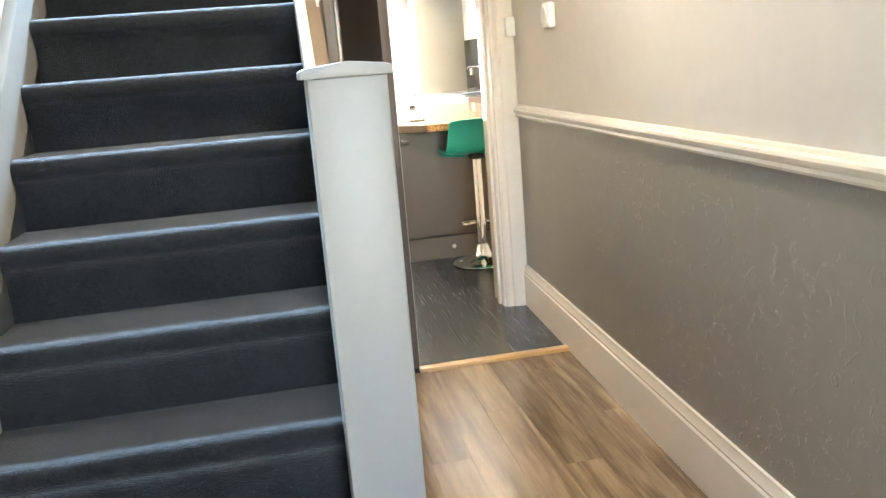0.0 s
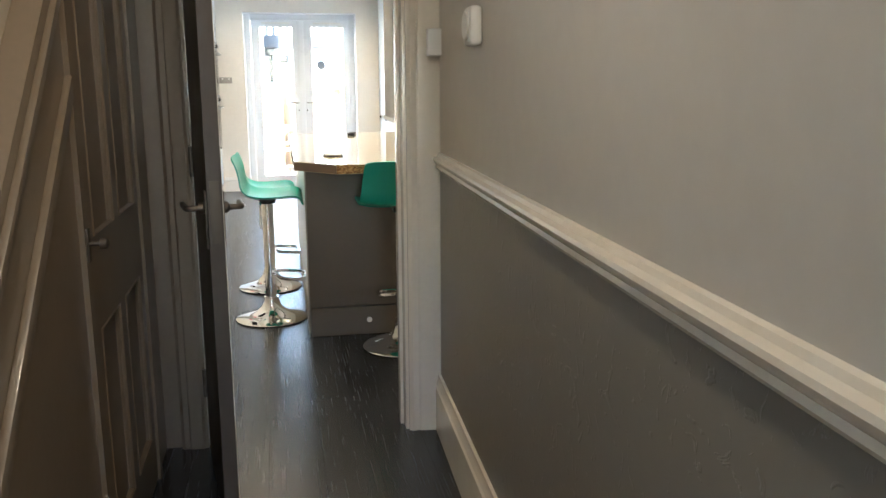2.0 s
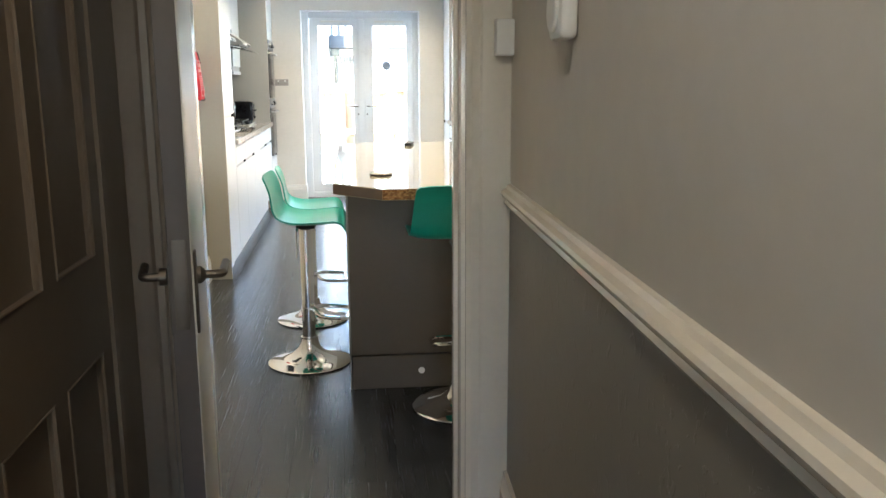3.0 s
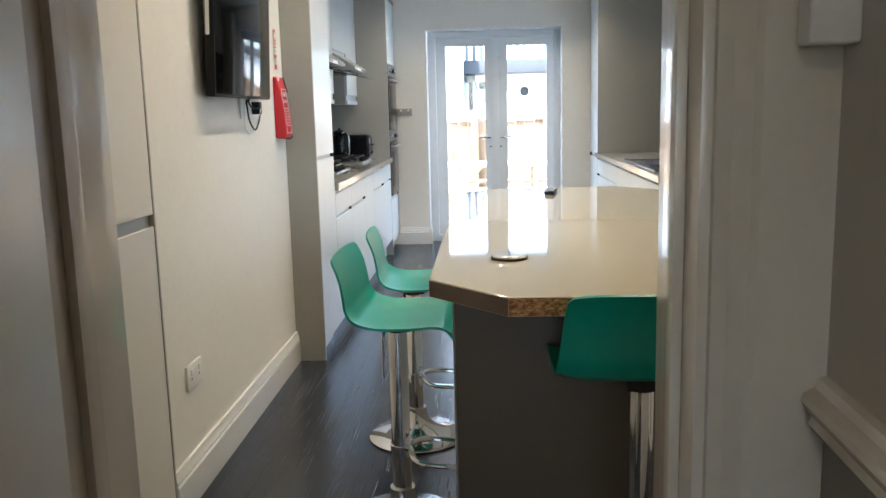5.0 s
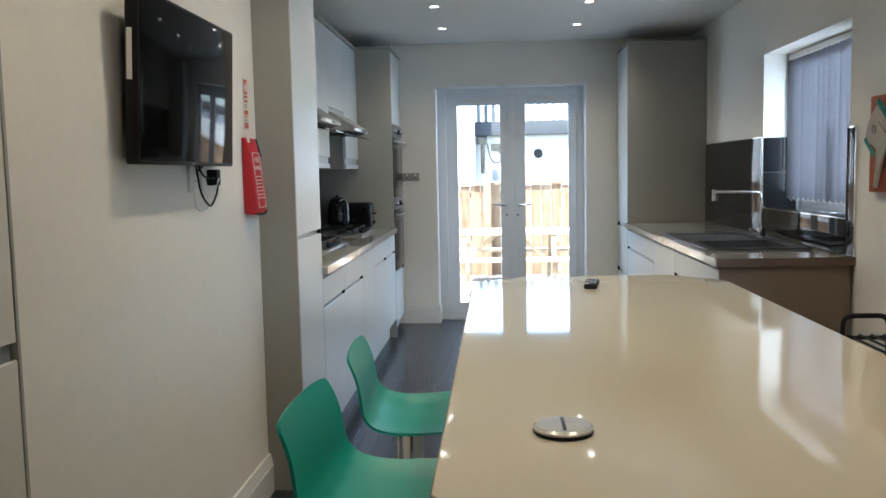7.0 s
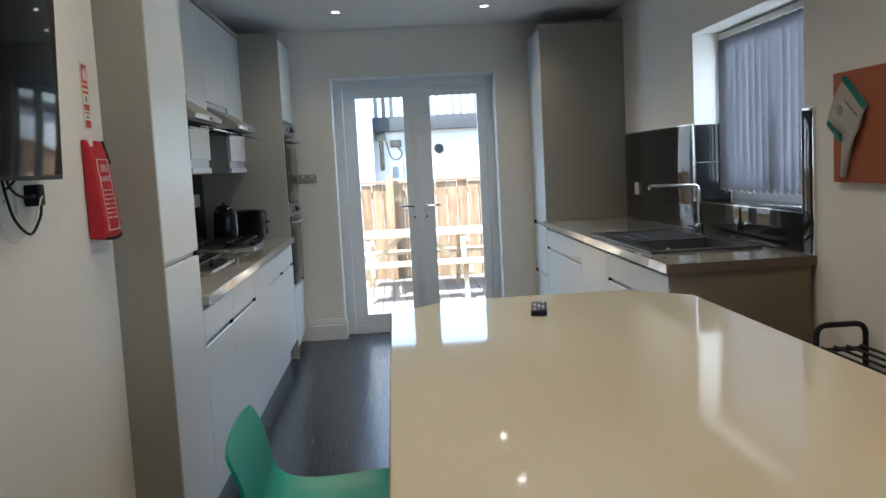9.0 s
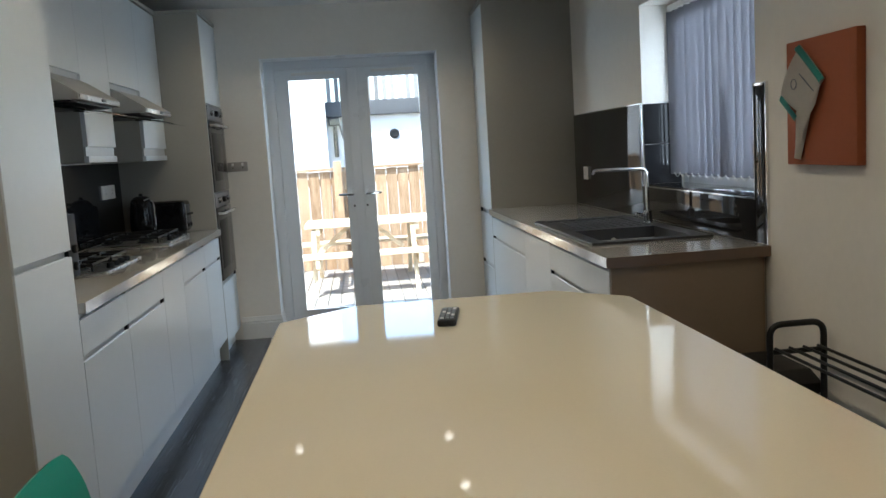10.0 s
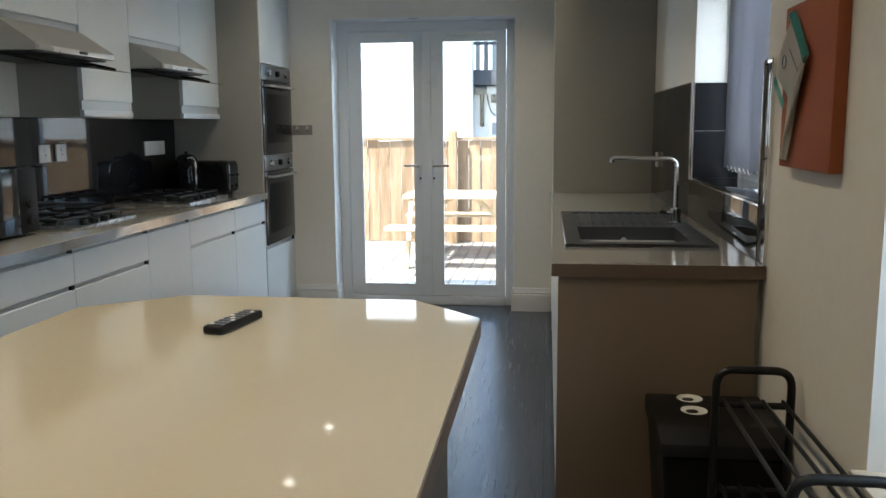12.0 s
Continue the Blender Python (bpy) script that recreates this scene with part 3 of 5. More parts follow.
# wall string and newel share the white that is darkened for dim light
part("wall_string", string(STAIR_L + 0.001, STAIR_L + 0.034, 0.12, 0.25, 1.3, 4.2), M_NEWEL, st, "white painted wall string, dimmed in its colour")
part("string", string(SR + 0.001, SR + 0.03, 0.09, 0.30, 1.9, 4.3), M_TRIM, st, "white painted outer string")
nw = thing("newel_post", (0.152, 1.885, 0), "square boxed newel post in gloss off-white paint, dim light in its colour", "newel post")
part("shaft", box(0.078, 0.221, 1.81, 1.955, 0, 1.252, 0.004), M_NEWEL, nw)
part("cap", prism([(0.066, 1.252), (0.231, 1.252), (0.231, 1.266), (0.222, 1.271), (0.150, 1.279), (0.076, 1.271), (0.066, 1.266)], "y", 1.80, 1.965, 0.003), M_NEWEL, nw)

part("landing", box(STAIR_L, SR, Y1 + 13 * GOING + 0.021, 5.6, 13 * RISE + 0.15, 14 * RISE), M_CARPET, st, "dark carpeted landing")

# boxed-in side of the stairs with a panelled cupboard door; dimness is in the colour
K = RISE / GOING
zs = lambda y: RISE + (y - Y1) * K - 0.3
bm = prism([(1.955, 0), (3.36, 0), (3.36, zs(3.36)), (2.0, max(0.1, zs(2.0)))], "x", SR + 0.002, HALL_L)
sp = solid("stair_side_panel", bm, M_SHADED_WHITE, "white-painted boarded panel closing the side of the stairs, dimness in its colour", "wall panel", kind="structure", smooth=False)
structure("wall_under_stairs", boxes([(SR, HALL_L, 3.36, 4.36, 2.06, 4.8), (SR, HALL_L, 4.16, 4.36, -0.1, 2.06)]), M_SHADED_WHITE, "painted wall over the under-stairs cupboard, shade put in its colour", "wall")
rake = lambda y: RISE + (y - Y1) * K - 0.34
part("rake_moulding", prism([(2.05, rake(2.05) - 0.03), (3.36, rake(3.36) - 0.03), (3.36, rake(3.36)), (2.05, rake(2.05))], "x", HALL_L, HALL_L + 0.014, 0.003), M_SHADED_WHITE, sp)
part("rake_moulding", prism([(2.3, rake(2.3) - 0.25), (3.36, rake(3.36) - 0.25), (3.36, rake(3.36) - 0.2), (2.3, rake(2.3) - 0.2)], "x", HALL_L, HALL_L + 0.016, 0.003), M_SHADED_WHITE, sp)
part("board_joint", box(HALL_L - 0.004, HALL_L + 0.012, 2.60, 2.70, 0.0, 0.78, 0.003), M_SHADED_WHITE, sp)
ct = part("catch", box(HALL_L, HALL_L + 0.006, 2.755, 2.785, 0.46, 0.51, 0.002), M_CHROME, sp, "small bright metal catch")
part("catch_knob", lathe([(0.006, 0), (0.006, 0.014), (0.013, 0.016), (0.013, 0.026), (0.006, 0.03)], (HALL_L + 0.006, 2.77, 0.486), "x", 14), M_CHROME, ct)
cd = thing("door_cupboard", (0.17, 3.76, 0), "white-painted four-panel under-stairs cupboard door, shut, its colour darkened as shaded", "door", kind="structure")
cy0, cy1 = 3.36, 4.16
part("door_frame", boxes([(SR, HALL_L + 0.012, cy0, cy0 + 0.05, 0, 2.06), (SR, HALL_L + 0.012, cy1 - 0.04, cy1, 0, 2.06), (SR, HALL_L + 0.012, cy0 + 0.05, cy1 - 0.04, 2.0, 2.06)]), M_SHADED_WHITE, cd, smooth=False)
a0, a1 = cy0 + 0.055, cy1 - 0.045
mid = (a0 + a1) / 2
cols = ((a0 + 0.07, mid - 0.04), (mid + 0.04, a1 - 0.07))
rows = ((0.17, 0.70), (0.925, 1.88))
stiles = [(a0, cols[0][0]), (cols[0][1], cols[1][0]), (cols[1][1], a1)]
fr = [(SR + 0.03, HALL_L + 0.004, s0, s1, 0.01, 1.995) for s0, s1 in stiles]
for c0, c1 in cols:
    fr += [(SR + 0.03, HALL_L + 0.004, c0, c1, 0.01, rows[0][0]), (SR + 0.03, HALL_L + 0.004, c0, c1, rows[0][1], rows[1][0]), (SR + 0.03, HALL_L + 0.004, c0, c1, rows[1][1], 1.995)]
part("leaf", boxes(fr), M_SHADED_WHITE, cd, smooth=False)
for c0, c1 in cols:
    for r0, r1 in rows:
        part("panel", box(SR + 0.035, HALL_L - 0.012, c0, c1, r0, r1), M_SHADED_WHITE, cd, smooth=False)
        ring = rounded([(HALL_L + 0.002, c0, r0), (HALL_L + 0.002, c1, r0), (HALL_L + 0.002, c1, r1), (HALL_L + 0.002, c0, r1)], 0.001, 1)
        part("bead", tube([(HALL_L + 0.001, c0, r0), (HALL_L + 0.001, c1, r0), (HALL_L + 0.001, c1, r1), (HALL_L + 0.001, c0, r1)], 0.006, 6, closed=True), M_SHADED_WHITE, cd)
lt = part("latch", box(HALL_L + 0.012, HALL_L + 0.017, 3.37, 3.395, 0.885, 0.96, 0.002), M_BRASS, cd, "small metal cupboard latch")
part("latch_knob", lathe([(0.005, 0), (0.005, 0.02), (0.012, 0.022), (0.012, 0.036), (0.006, 0.04)], (HALL_L + 0.017, 3.382, 0.925), "x", 14), M_BRASS, lt)

# small fittings in the hall
ts = thing("heating_control", (HALL_R - 0.02, 3.66, 1.37), "small white plastic control box on the hall wall", "wall switch")
part("case", box(HALL_R - 0.034, HALL_R - 0.0005, 3.61, 3.71, 1.367, 1.468, 0.016, 4), M_PLASTIC, ts)
part("face", lathe([(0.038, 0), (0.038, -0.004), (0.034, -0.007)], (HALL_R - 0.034, 3.66, 1.418), "x", 24), M_PLASTIC, ts)
cb = thing("door_contact", (1.175, 4.33, 1.36), "small white plastic alarm contact on the architrave", "sensor")
part("case", box(1.131, 1.1785, 4.295, 4.329, 1.362, 1.452, 0.005, 3), M_PLASTIC, cb)

# ---- kitchen cabinets ----
XF = -0.045           # cabinet fronts of the long run
XC = XF - 0.022


def front(name, x, s, y0, y1, z0, z1, parent, groove_top=True, material=None):
    """Handleless front whose top edge slopes back into a finger groove; s is the way it faces."""
    t = 0.020
    prof = [(x - s * t, z0), (x - s * 0.002, z0), (x, z0 + 0.002), (x, z1 - 0.004), (x - s * 0.004, z1), (x - s * (0.014 if groove_top else 0.018), z1 - (0.016 if groove_top else 0.0)), (x - s * t, z1 - (0.016 if groove_top else 0.0))]
    return part(name, prism(prof, "y", y0 + 0.0015, y1 - 0.0015), material or M_CAB, parent)


def base_unit(y0, y1, x, s, wall, style, label):
    u = thing("base_cabinet", ((x + wall) / 2, (y0 + y1) / 2, 0), label, "kitchen cabinet", "base cabinets along the wall")
    c = x - s * 0.022
    part("carcass", box(min(c, wall + s * 0.002), max(c, wall + s * 0.002), y0 + 0.0005, y1 - 0.0005, 0.15, 0.868), M_CABSHADE, u, smooth=False)
    k = x - s * 0.06
    part("plinth", box(min(k, k - s * 0.018), max(k, k - s * 0.018), y0 + 0.0005, y1 - 0.0005, 0.0, 0.149), M_CAB, u)
    if style == "drawer":
        front("door", x, s, y0, y1, 0.153, 0.705, u)
        front("drawer_front", x, s, y0, y1, 0.722, 0.852, u)
        zs_ = ((0.680, 0.722), (0.832, 0.868))
    else:
        front("door", x, s, y0, y1, 0.153, 0.852, u)
        zs_ = ((0.832, 0.868),)
    for z0, z1 in zs_:
        g = x - s * 0.021
        part("handle_rail", box(min(g, g + s * 0.006), max(g, g + s * 0.006), y0 + 0.002, y1 - 0.002, z0, z1), M_GROOVE, u, "recessed metal handle rail")
        # end stop of the rail
        part("rail_end", box(min(g, x - s * 0.001), max(g, x - s * 0.001), y1 - 0.022, y1 - 0.003, z0 + 0.012, z1 - 0.002), M_BPLAST, u, "black end stop of the rail")
    return u


L_BOUNDS = (8.275, 8.845, 9.47, 9.93, 10.57, 11.105)
for (a, b), sty in zip(zip(L_BOUNDS, L_BOUNDS[1:]), ("drawer", "drawer", "door", "drawer", "drawer")):
    base_unit(a, b, XF, 1, WALL_L, sty, "pale grey handleless base cabinet " + ("with drawer over door" if sty == "drawer" else "with one tall door"))
R_BOUNDS = (8.425, 9.42, 10.06, 11.19)
for (a, b), sty in zip(zip(R_BOUNDS, R_BOUNDS[1:]), ("drawer", "door", "drawer")):
    base_unit(a, b, 1.852, -1, WALL_R, sty, "pale grey handleless base cabinet under the sink worktop" if sty == "door" else "pale grey handleless base cabinet with drawer over door")
solid("end_panel", box(1.853, WALL_R - 0.022, 8.40, 8.424, 0, 0.868, 0.001), M_ENDPANEL, "brown-taupe end panel closing the sink run", "cabinet panel")


def worktop(name, x0, x1, y0, y1, front_x, label, end=None, hole=None):
    w = thing(name, ((x0 + x1) / 2, (y0 + y1) / 2, 0.87), label, "worktop")
    if hole:
        a, b, c, d = hole
        bm = bmesh.new()
        o = [(x0, y0), (x1, y0), (x1, y1), (x0, y1)]
        q = [(a, c), (b, c), (b, d), (a, d)]
        v = [[[bm.verts.new((x, y, z)) for x, y in ring] for ring in (o, q)] for z in (0.8705, 0.91)]
        for i in range(4):
            k = (i + 1) % 4
            for lev in (0, 1):
                bm.faces.new((v[lev][0][i], v[lev][0][k], v[lev][1][k], v[lev][1][i]))
            for ring in (0, 1):
                bm.faces.new((v[0][ring][i], v[0][ring][k], v[1][ring][k], v[1][ring][i]))
        bmesh.ops.recalc_face_normals(bm, faces=bm.faces)
        part("slab", bm, M_WT, w, smooth=False)
    else:
        part("slab", box(x0, x1, y0, y1, 0.8705, 0.91, 0.004, 3), M_WT, w)
    e = 0.0015 if front_x > x0 + 0.1 else -0.0015
    part("front_edging", box(min(front_x, front_x + e), max(front_x, front_x + e), y0 + 0.0005, y1 - 0.0005, 0.8700, 0.9085), M_WTEDGE, w, "shiny worktop front edging")
    if end:
        part("end_edging", box(x0 + 0.0005, x1 - 0.0005, y0 - 0.003, y0, 0.8690, 0.9092), M_EDGE, w, "brown worktop end strip")
    return w


worktop("worktop_left", WALL_L + 0.002, -0.022, 8.278, 11.10, -0.022, "long glossy stone-grey worktop with two gas hobs")
worktop("worktop_sink", 1.832, WALL_R - 0.002, 8.385, 11.185, 1.832, "glossy stone-grey worktop around the black sink", True, (1.93, 2.34, 8.80, 9.26))


def tall_unit(name, y0, y1, x, s, wall, z1, splits, label, panel_y=None):
    """Full-height housing with fronts between the heights in splits."""
    u = thing(name, ((x + wall) / 2, (y0 + y1) / 2, 0), label, "tall cabinet", "tall kitchen cabinets")
    c = x - s * 0.022
    part("carcass", box(min(c, wall + s * 0.002), max(c, wall + s * 0.002), y0 + 0.019, y1 - 0.001, 0.10, z1 - 0.025), M_CABSHADE, u, smooth=False)
    # backlit side: its shade is in the darker panel colour
    part("side_panel", box(min(x, wall + s * 0.002), max(x, wall + s * 0.002), y0, y0 + 0.018, 0.0, z1 - 0.025, 0.001), M_CABSHADE, u)
    part("cornice", box(min(x + s * 0.006, wall + s * 0.002), max(x + s * 0.006, wall + s * 0.002), y0 - 0.005, y1 - 0.001, z1 - 0.024, z1, 0.004), M_CABSHADE, u)
    part("plinth", box(min(x - s * 0.05, x - s * 0.07), max(x - s * 0.05, x - s * 0.07), y0 + 0.018, y1 - 0.001, 0.0, 0.1), M_CAB, u)
    for z0, z2 in splits:
        front("door", x, s, y0 + 0.018, y1, z0, z2, u)
        if z2 < z1 - 0.1:
            g = x - s * 0.02
            part("handle_rail", box(min(g, g + s * 0.005), max(g, g + s * 0.005), y0 + 0.02, y1 - 0.002, z2 - 0.02, z2 + 0.03), M_GROOVE, u, "recessed metal handle rail")
            part("rail_end", box(min(g, x - s * 0.001), max(g, x - s * 0.001), y1 - 0.022, y1 - 0.003, z2 - 0.004, z2 + 0.026), M_BPLAST, u, "black end stop of the rail")
    return u


tall_unit("fridge_housing", 7.782, 8.272, XF, 1, WALL_L, 2.36, ((0.103, 1.074), (1.092, 2.332)), "tall pale grey fridge housing beside the television wall")
ov = tall_unit("oven_housing", 11.107, 11.745, XF, 1, WALL_L, 2.36, ((0.103, 0.52), (1.755, 2.332)), "tall pale grey housing with two stacked ovens")
tall_unit("larder_cabinet", 11.188, 11.745, 1.852, -1, WALL_R, 2.36, ((0.103, 0.47), (0.50, 0.862), (0.892, 2.332)), "tall pale grey larder cabinet at the end of the sink run")
# the tall cupboard next to the doorway, flush with the wall
cup = thing("tall_cupboard", (-0.5, 5.3, 0), "tall flush cupboard with handleless doors, lamp warmth put in their colour", "tall cabinet", "tall kitchen cabinets")
CX = TV_X + 0.012
part("carcass", box(-0.82, CX - 0.024, 4.60, 5.985, 0, 2.4), M_CABSHADE, cup, smooth=False)
# doors tinted cream for the warm lamplight that falls on this end
for a, b in ((4.62, 5.30), (5.30, 5.978)):
    front("door", CX, 1, a, b, 0.05, 0.985, cup, material=M_WARMLIT)
    front("door", CX, 1, a, b, 1.02, 2.38, cup, material=M_WARMLIT)
    part("handle_rail", box(CX - 0.02, CX - 0.014, a + 0.002, b - 0.002, 0.965, 1.025), M_GROOVE, cup, "recessed metal handle rail")
part("side_trim", box(CX - 0.05, CX + 0.002, 5.979, 5.9885, 0, 2.4), M_CABSHADE, cup)

# wall cabinets
WX = -0.325
for a, b, z0 in ((8.275, 8.87, 1.392), (8.87, 9.478, 1.775), (9.478, 9.945, 1.392), (9.945, 10.553, 1.775), (10.553, 11.104, 1.392)):
    u = thing("wall_cabinet", ((WX + WALL_L) / 2, (a + b) / 2, z0), "pale grey wall cabinet over the cooker hood" if z0 > 1.5 else "pale grey wall cabinet reaching down beside the hood", "wall cabinet", "wall cabinets over the hobs")
    part("carcass", box(WALL_L + 0.002, WX - 0.022, a + 0.0005, b - 0.0005, z0, 2.335), M_CABSHADE, u, smooth=False)
    part("cornice", box(WALL_L + 0.002, WX + 0.008, a + 0.0005, b - 0.0005, 2.336, 2.36, 0.004), M_CABSHADE, u)
    dz0 = z0 + (0.075 if z0 < 1.5 else 0.03)
    front("door", WX, 1, a, b, dz0, 2.33, u, False)
    part("handle_rail", box(WX - 0.021, WX - 0.012, a + 0.003, b - 0.003, dz0 - 0.045 if z0 < 1.5 else z0, dz0 + 0.003), M_GROOVE, u, "recessed metal handle rail")
    if z0 < 1.5:
        part("bottom_rail", box(WX - 0.021, WX, a + 0.0015, b - 0.0015, z0, z0 + 0.03, 0.001), M_CAB, u)


def hood(a, b):
    h = thing("cooker_hood", (-0.4, (a + b) / 2, 1.6), "slim stainless steel visor cooker hood under the wall cabinet", "cooker hood", "cooker hoods")
    prof = [(WALL_L + 0.01, 1.773), (WX + 0.002, 1.773), (WX + 0.03, 1.76), (-0.165, 1.675), (-0.155, 1.665), (-0.155, 1.642), (WALL_L + 0.01, 1.642)]
    part("body", prism(prof, "y", a + 0.004, b - 0.004, 0.0015), M_HOOD, h)
    part("control_strip", box(-0.1545, -0.1515, a + 0.02, b - 0.02, 1.643, 1.664, 0.001), M_LID, h, "bright metal control strip")
    part("switch", box(-0.152, -0.148, b - 0.3, b - 0.24, 1.648, 1.659, 0.001), M_BPLAST, h)
    part("filter", box(-0.60, -0.19, a + 0.02, b - 0.02, 1.634, 1.641), M_BLACK, h)
    vis = part("visor", prism([(-0.30, 1.625), (-0.075, 1.583), (-0.074, 1.587), (-0.30, 1.630)], "y", a + 0.006, b - 0.006), M_VISOR, h, "tilted clear glass visor")
    vis.visible_shadow = False
    for y in (a + 0.03, b - 0.03):
        part("visor_arm", tube([(-0.36, y, 1.636), (-0.24, y, 1.624), (-0.14, y, 1.6)], 0.006, 6), M_BLACK, h)


hood(8.872, 9.476)
hood(9.947, 10.551)


def oven(z0, z1):
    """Built-in oven in the housing."""
    o = thing("oven", (XF, 11.43, z0), "black glass built-in single oven with steel control panel", "oven", "stacked ovens")
    ya, yb = 11.128, 11.74
    part("body", box(XF - 0.5, XF - 0.021, ya + 0.01, yb - 0.01, z0 + 0.005, z1 - 0.005), M_BLACK, o, smooth=False)
    part("control_panel", box(XF - 0.02, XF + 0.004, ya, yb, z1 - 0.1, z1 - 0.002, 0.002), M_OVENPANEL, o, "dark steel control panel")
    part("door", box(XF - 0.02, XF + 0.008, ya, yb, z0 + 0.004, z1 - 0.106, 0.003), M_BGLASS, o, "black glass oven door")
    part("window", box(XF + 0.008, XF + 0.0095, ya + 0.07, yb - 0.07, z0 + 0.08, z1 - 0.19, 0.0005), M_SCREEN, o)
    part("handle", tube(rounded([(XF + 0.008, ya + 0.05, z1 - 0.14), (XF + 0.045, ya + 0.05, z1 - 0.14), (XF + 0.045, yb - 0.05, z1 - 0.14), (XF + 0.008, yb - 0.05, z1 - 0.14)], 0.012), 0.009), M_STEEL, o, "steel bar handle")
    for y in (ya + 0.12, (ya + yb) / 2, yb - 0.12):
        part("knob", lathe([(0.021, 0), (0.021, 0.008), (0.018, 0.022), (0.012, 0.024)], (XF + 0.004, y, z1 - 0.052), "x", 18), M_CHROME if y != (ya + yb) / 2 else M_BPLAST, o)
    return o


oven(1.150, 1.748)
oven(0.545, 1.148)

# ---- island ----
isl = thing("island_unit", (1.2, 6.6, 0), "taupe panelled kitchen island body on a plinth", "kitchen island")
IX0, IX1, IY0, IY1 = 0.747, 1.60, 5.592, 7.56
part("body", box(IX0, IX1, IY0, IY1, 0.155, 0.865, 0.002), M_ISLAND, isl)
part("plinth", box(IX0 + 0.004, IX1 - 0.004, IY0 + 0.004, IY1 - 0.004, 0.0, 0.147), M_ISLAND, isl)
part("side_panel", box(IX0 - 0.006, IX0 - 0.0005, IY0 - 0.002, IY1, 0.0, 0.866, 0.001), M_CABSHADE, isl)
for a, b in ((5.62, 6.26), (6.26, 6.90), (6.90, 7.55)):
    front("door", IX0 - 0.008, -1, a, b, 0.155, 0.84, isl)
part("plinth_cap", lathe([(0.014, 0), (0.014, -0.003), (0.011, -0.005)], (1.047, IY0 + 0.004, 0.076), "y", 18), M_PLASTIC, isl, "small white round plinth cap")
iw = thing("island_worktop", (1.18, 6.5, 0.866), "large glossy cream island worktop with cut-off corners", "worktop")
OUT = [(0.693, 5.465), (0.877, 5.258), (1.49, 5.258), (1.668, 5.465), (1.668, 7.62), (1.492, 7.802), (0.905, 7.808), (0.693, 7.64)]
part("slab", prism(OUT, "z", 0.866, 0.91, 0.002), M_QUARTZ, iw, smooth=False)


n = len(OUT)
for i in range(n):
    a, b = Vector(OUT[i]), Vector(OUT[(i + 1) % n])
    d = (b - a).normalized()
    nrm = Vector((d.y, -d.x)) * 0.002
    a2, b2 = a + d * 0.0005, b - d * 0.0005
    raw = i == 1
    part("edging", prism([tuple(a2), tuple(b2), tuple(b2 + nrm), tuple(a2 + nrm)], "z", 0.868, 0.9065 if not raw else 0.9075), M_CHIP if raw else M_EDGE, iw, "bare chipboard edge with the strip missing" if raw else "brown worktop edging")

# ---- garden doors ----
fd = thing("door_garden", (0.92, 11.96, 0), "white glazed double garden doors, shut", "french doors", kind="structure")
FY0, FY1 = 11.925, 11.995
for r in ((0.268, 0.345, 0, 2.09), (1.515, 1.58, 0, 2.09)):
    part("frame", box(r[0], r[1], FY0, FY1, r[2], r[3], 0.004), M_UPVC, fd)
part("frame", box(0.345, 1.515, FY0, FY1, 2.022, 2.09, 0.004), M_UPVC, fd)
part("threshold", box(0.345, 1.515, FY0 - 0.02, FY1, 0.0, 0.065, 0.004), M_UPVC, fd)
for a, b, g0, g1, hx, hd in ((0.349, 0.926, 0.437, 0.847, 0.885, -1), (0.934, 1.511, 1.043, 1.455, 0.985, 1)):
    lf = part("leaf", boxes([(a, g0, FY0 - 0.012, FY1 - 0.01, 0.07, 2.018), (g1, b, FY0 - 0.012, FY1 - 0.01, 0.07, 2.018), (g0, g1, FY0 - 0.012, FY1 - 0.01, 0.07, 0.145), (g0, g1, FY0 - 0.012, FY1 - 0.01, 1.952, 2.018)]), M_UPVC, fd, smooth=False)
    part("glazing_bead", boxes([(g0, g0 + 0.012, FY0 - 0.016, FY0 + 0.01, 0.145, 1.952), (g1 - 0.012, g1, FY0 - 0.016, FY0 + 0.01, 0.145, 1.952), (g0 + 0.012, g1 - 0.012, FY0 - 0.016, FY0 + 0.01, 0.145, 0.157), (g0 + 0.012, g1 - 0.012, FY0 - 0.016, FY0 + 0.01, 1.940, 1.952)]), M_UPVC, lf, smooth=False)
    p = part("pane", box(g0, g1, 11.956, 11.962, 0.145, 1.952), M_GLASS, lf)
    p.visible_shadow = False
    part("vent", box(g0 + 0.04, g1 - 0.04, FY0 - 0.022, FY0 - 0.0125, 1.975, 1.997, 0.003), M_PLASTIC, lf, "slim white trickle vent")
    part("handle_plate", box(hx - 0.014, hx + 0.014, FY0 - 0.024, FY0 - 0.0125, 0.92, 1.09, 0.004), M_UPVC, lf, "white handle plate")
    part("lever", tube(rounded([(hx, FY0 - 0.02, 1.045), (hx, FY0 - 0.065, 1.045), (hx + hd * 0.115, FY0 - 0.065, 1.048)], 0.012), 0.0085), M_CHROME, lf, "chrome lever handle")
    part("lock_barrel", lathe([(0.008, 0), (0.008, -0.006), (0.005, -0.007)], (hx, FY0 - 0.024, 0.955), "y", 12), M_BLACK, lf)
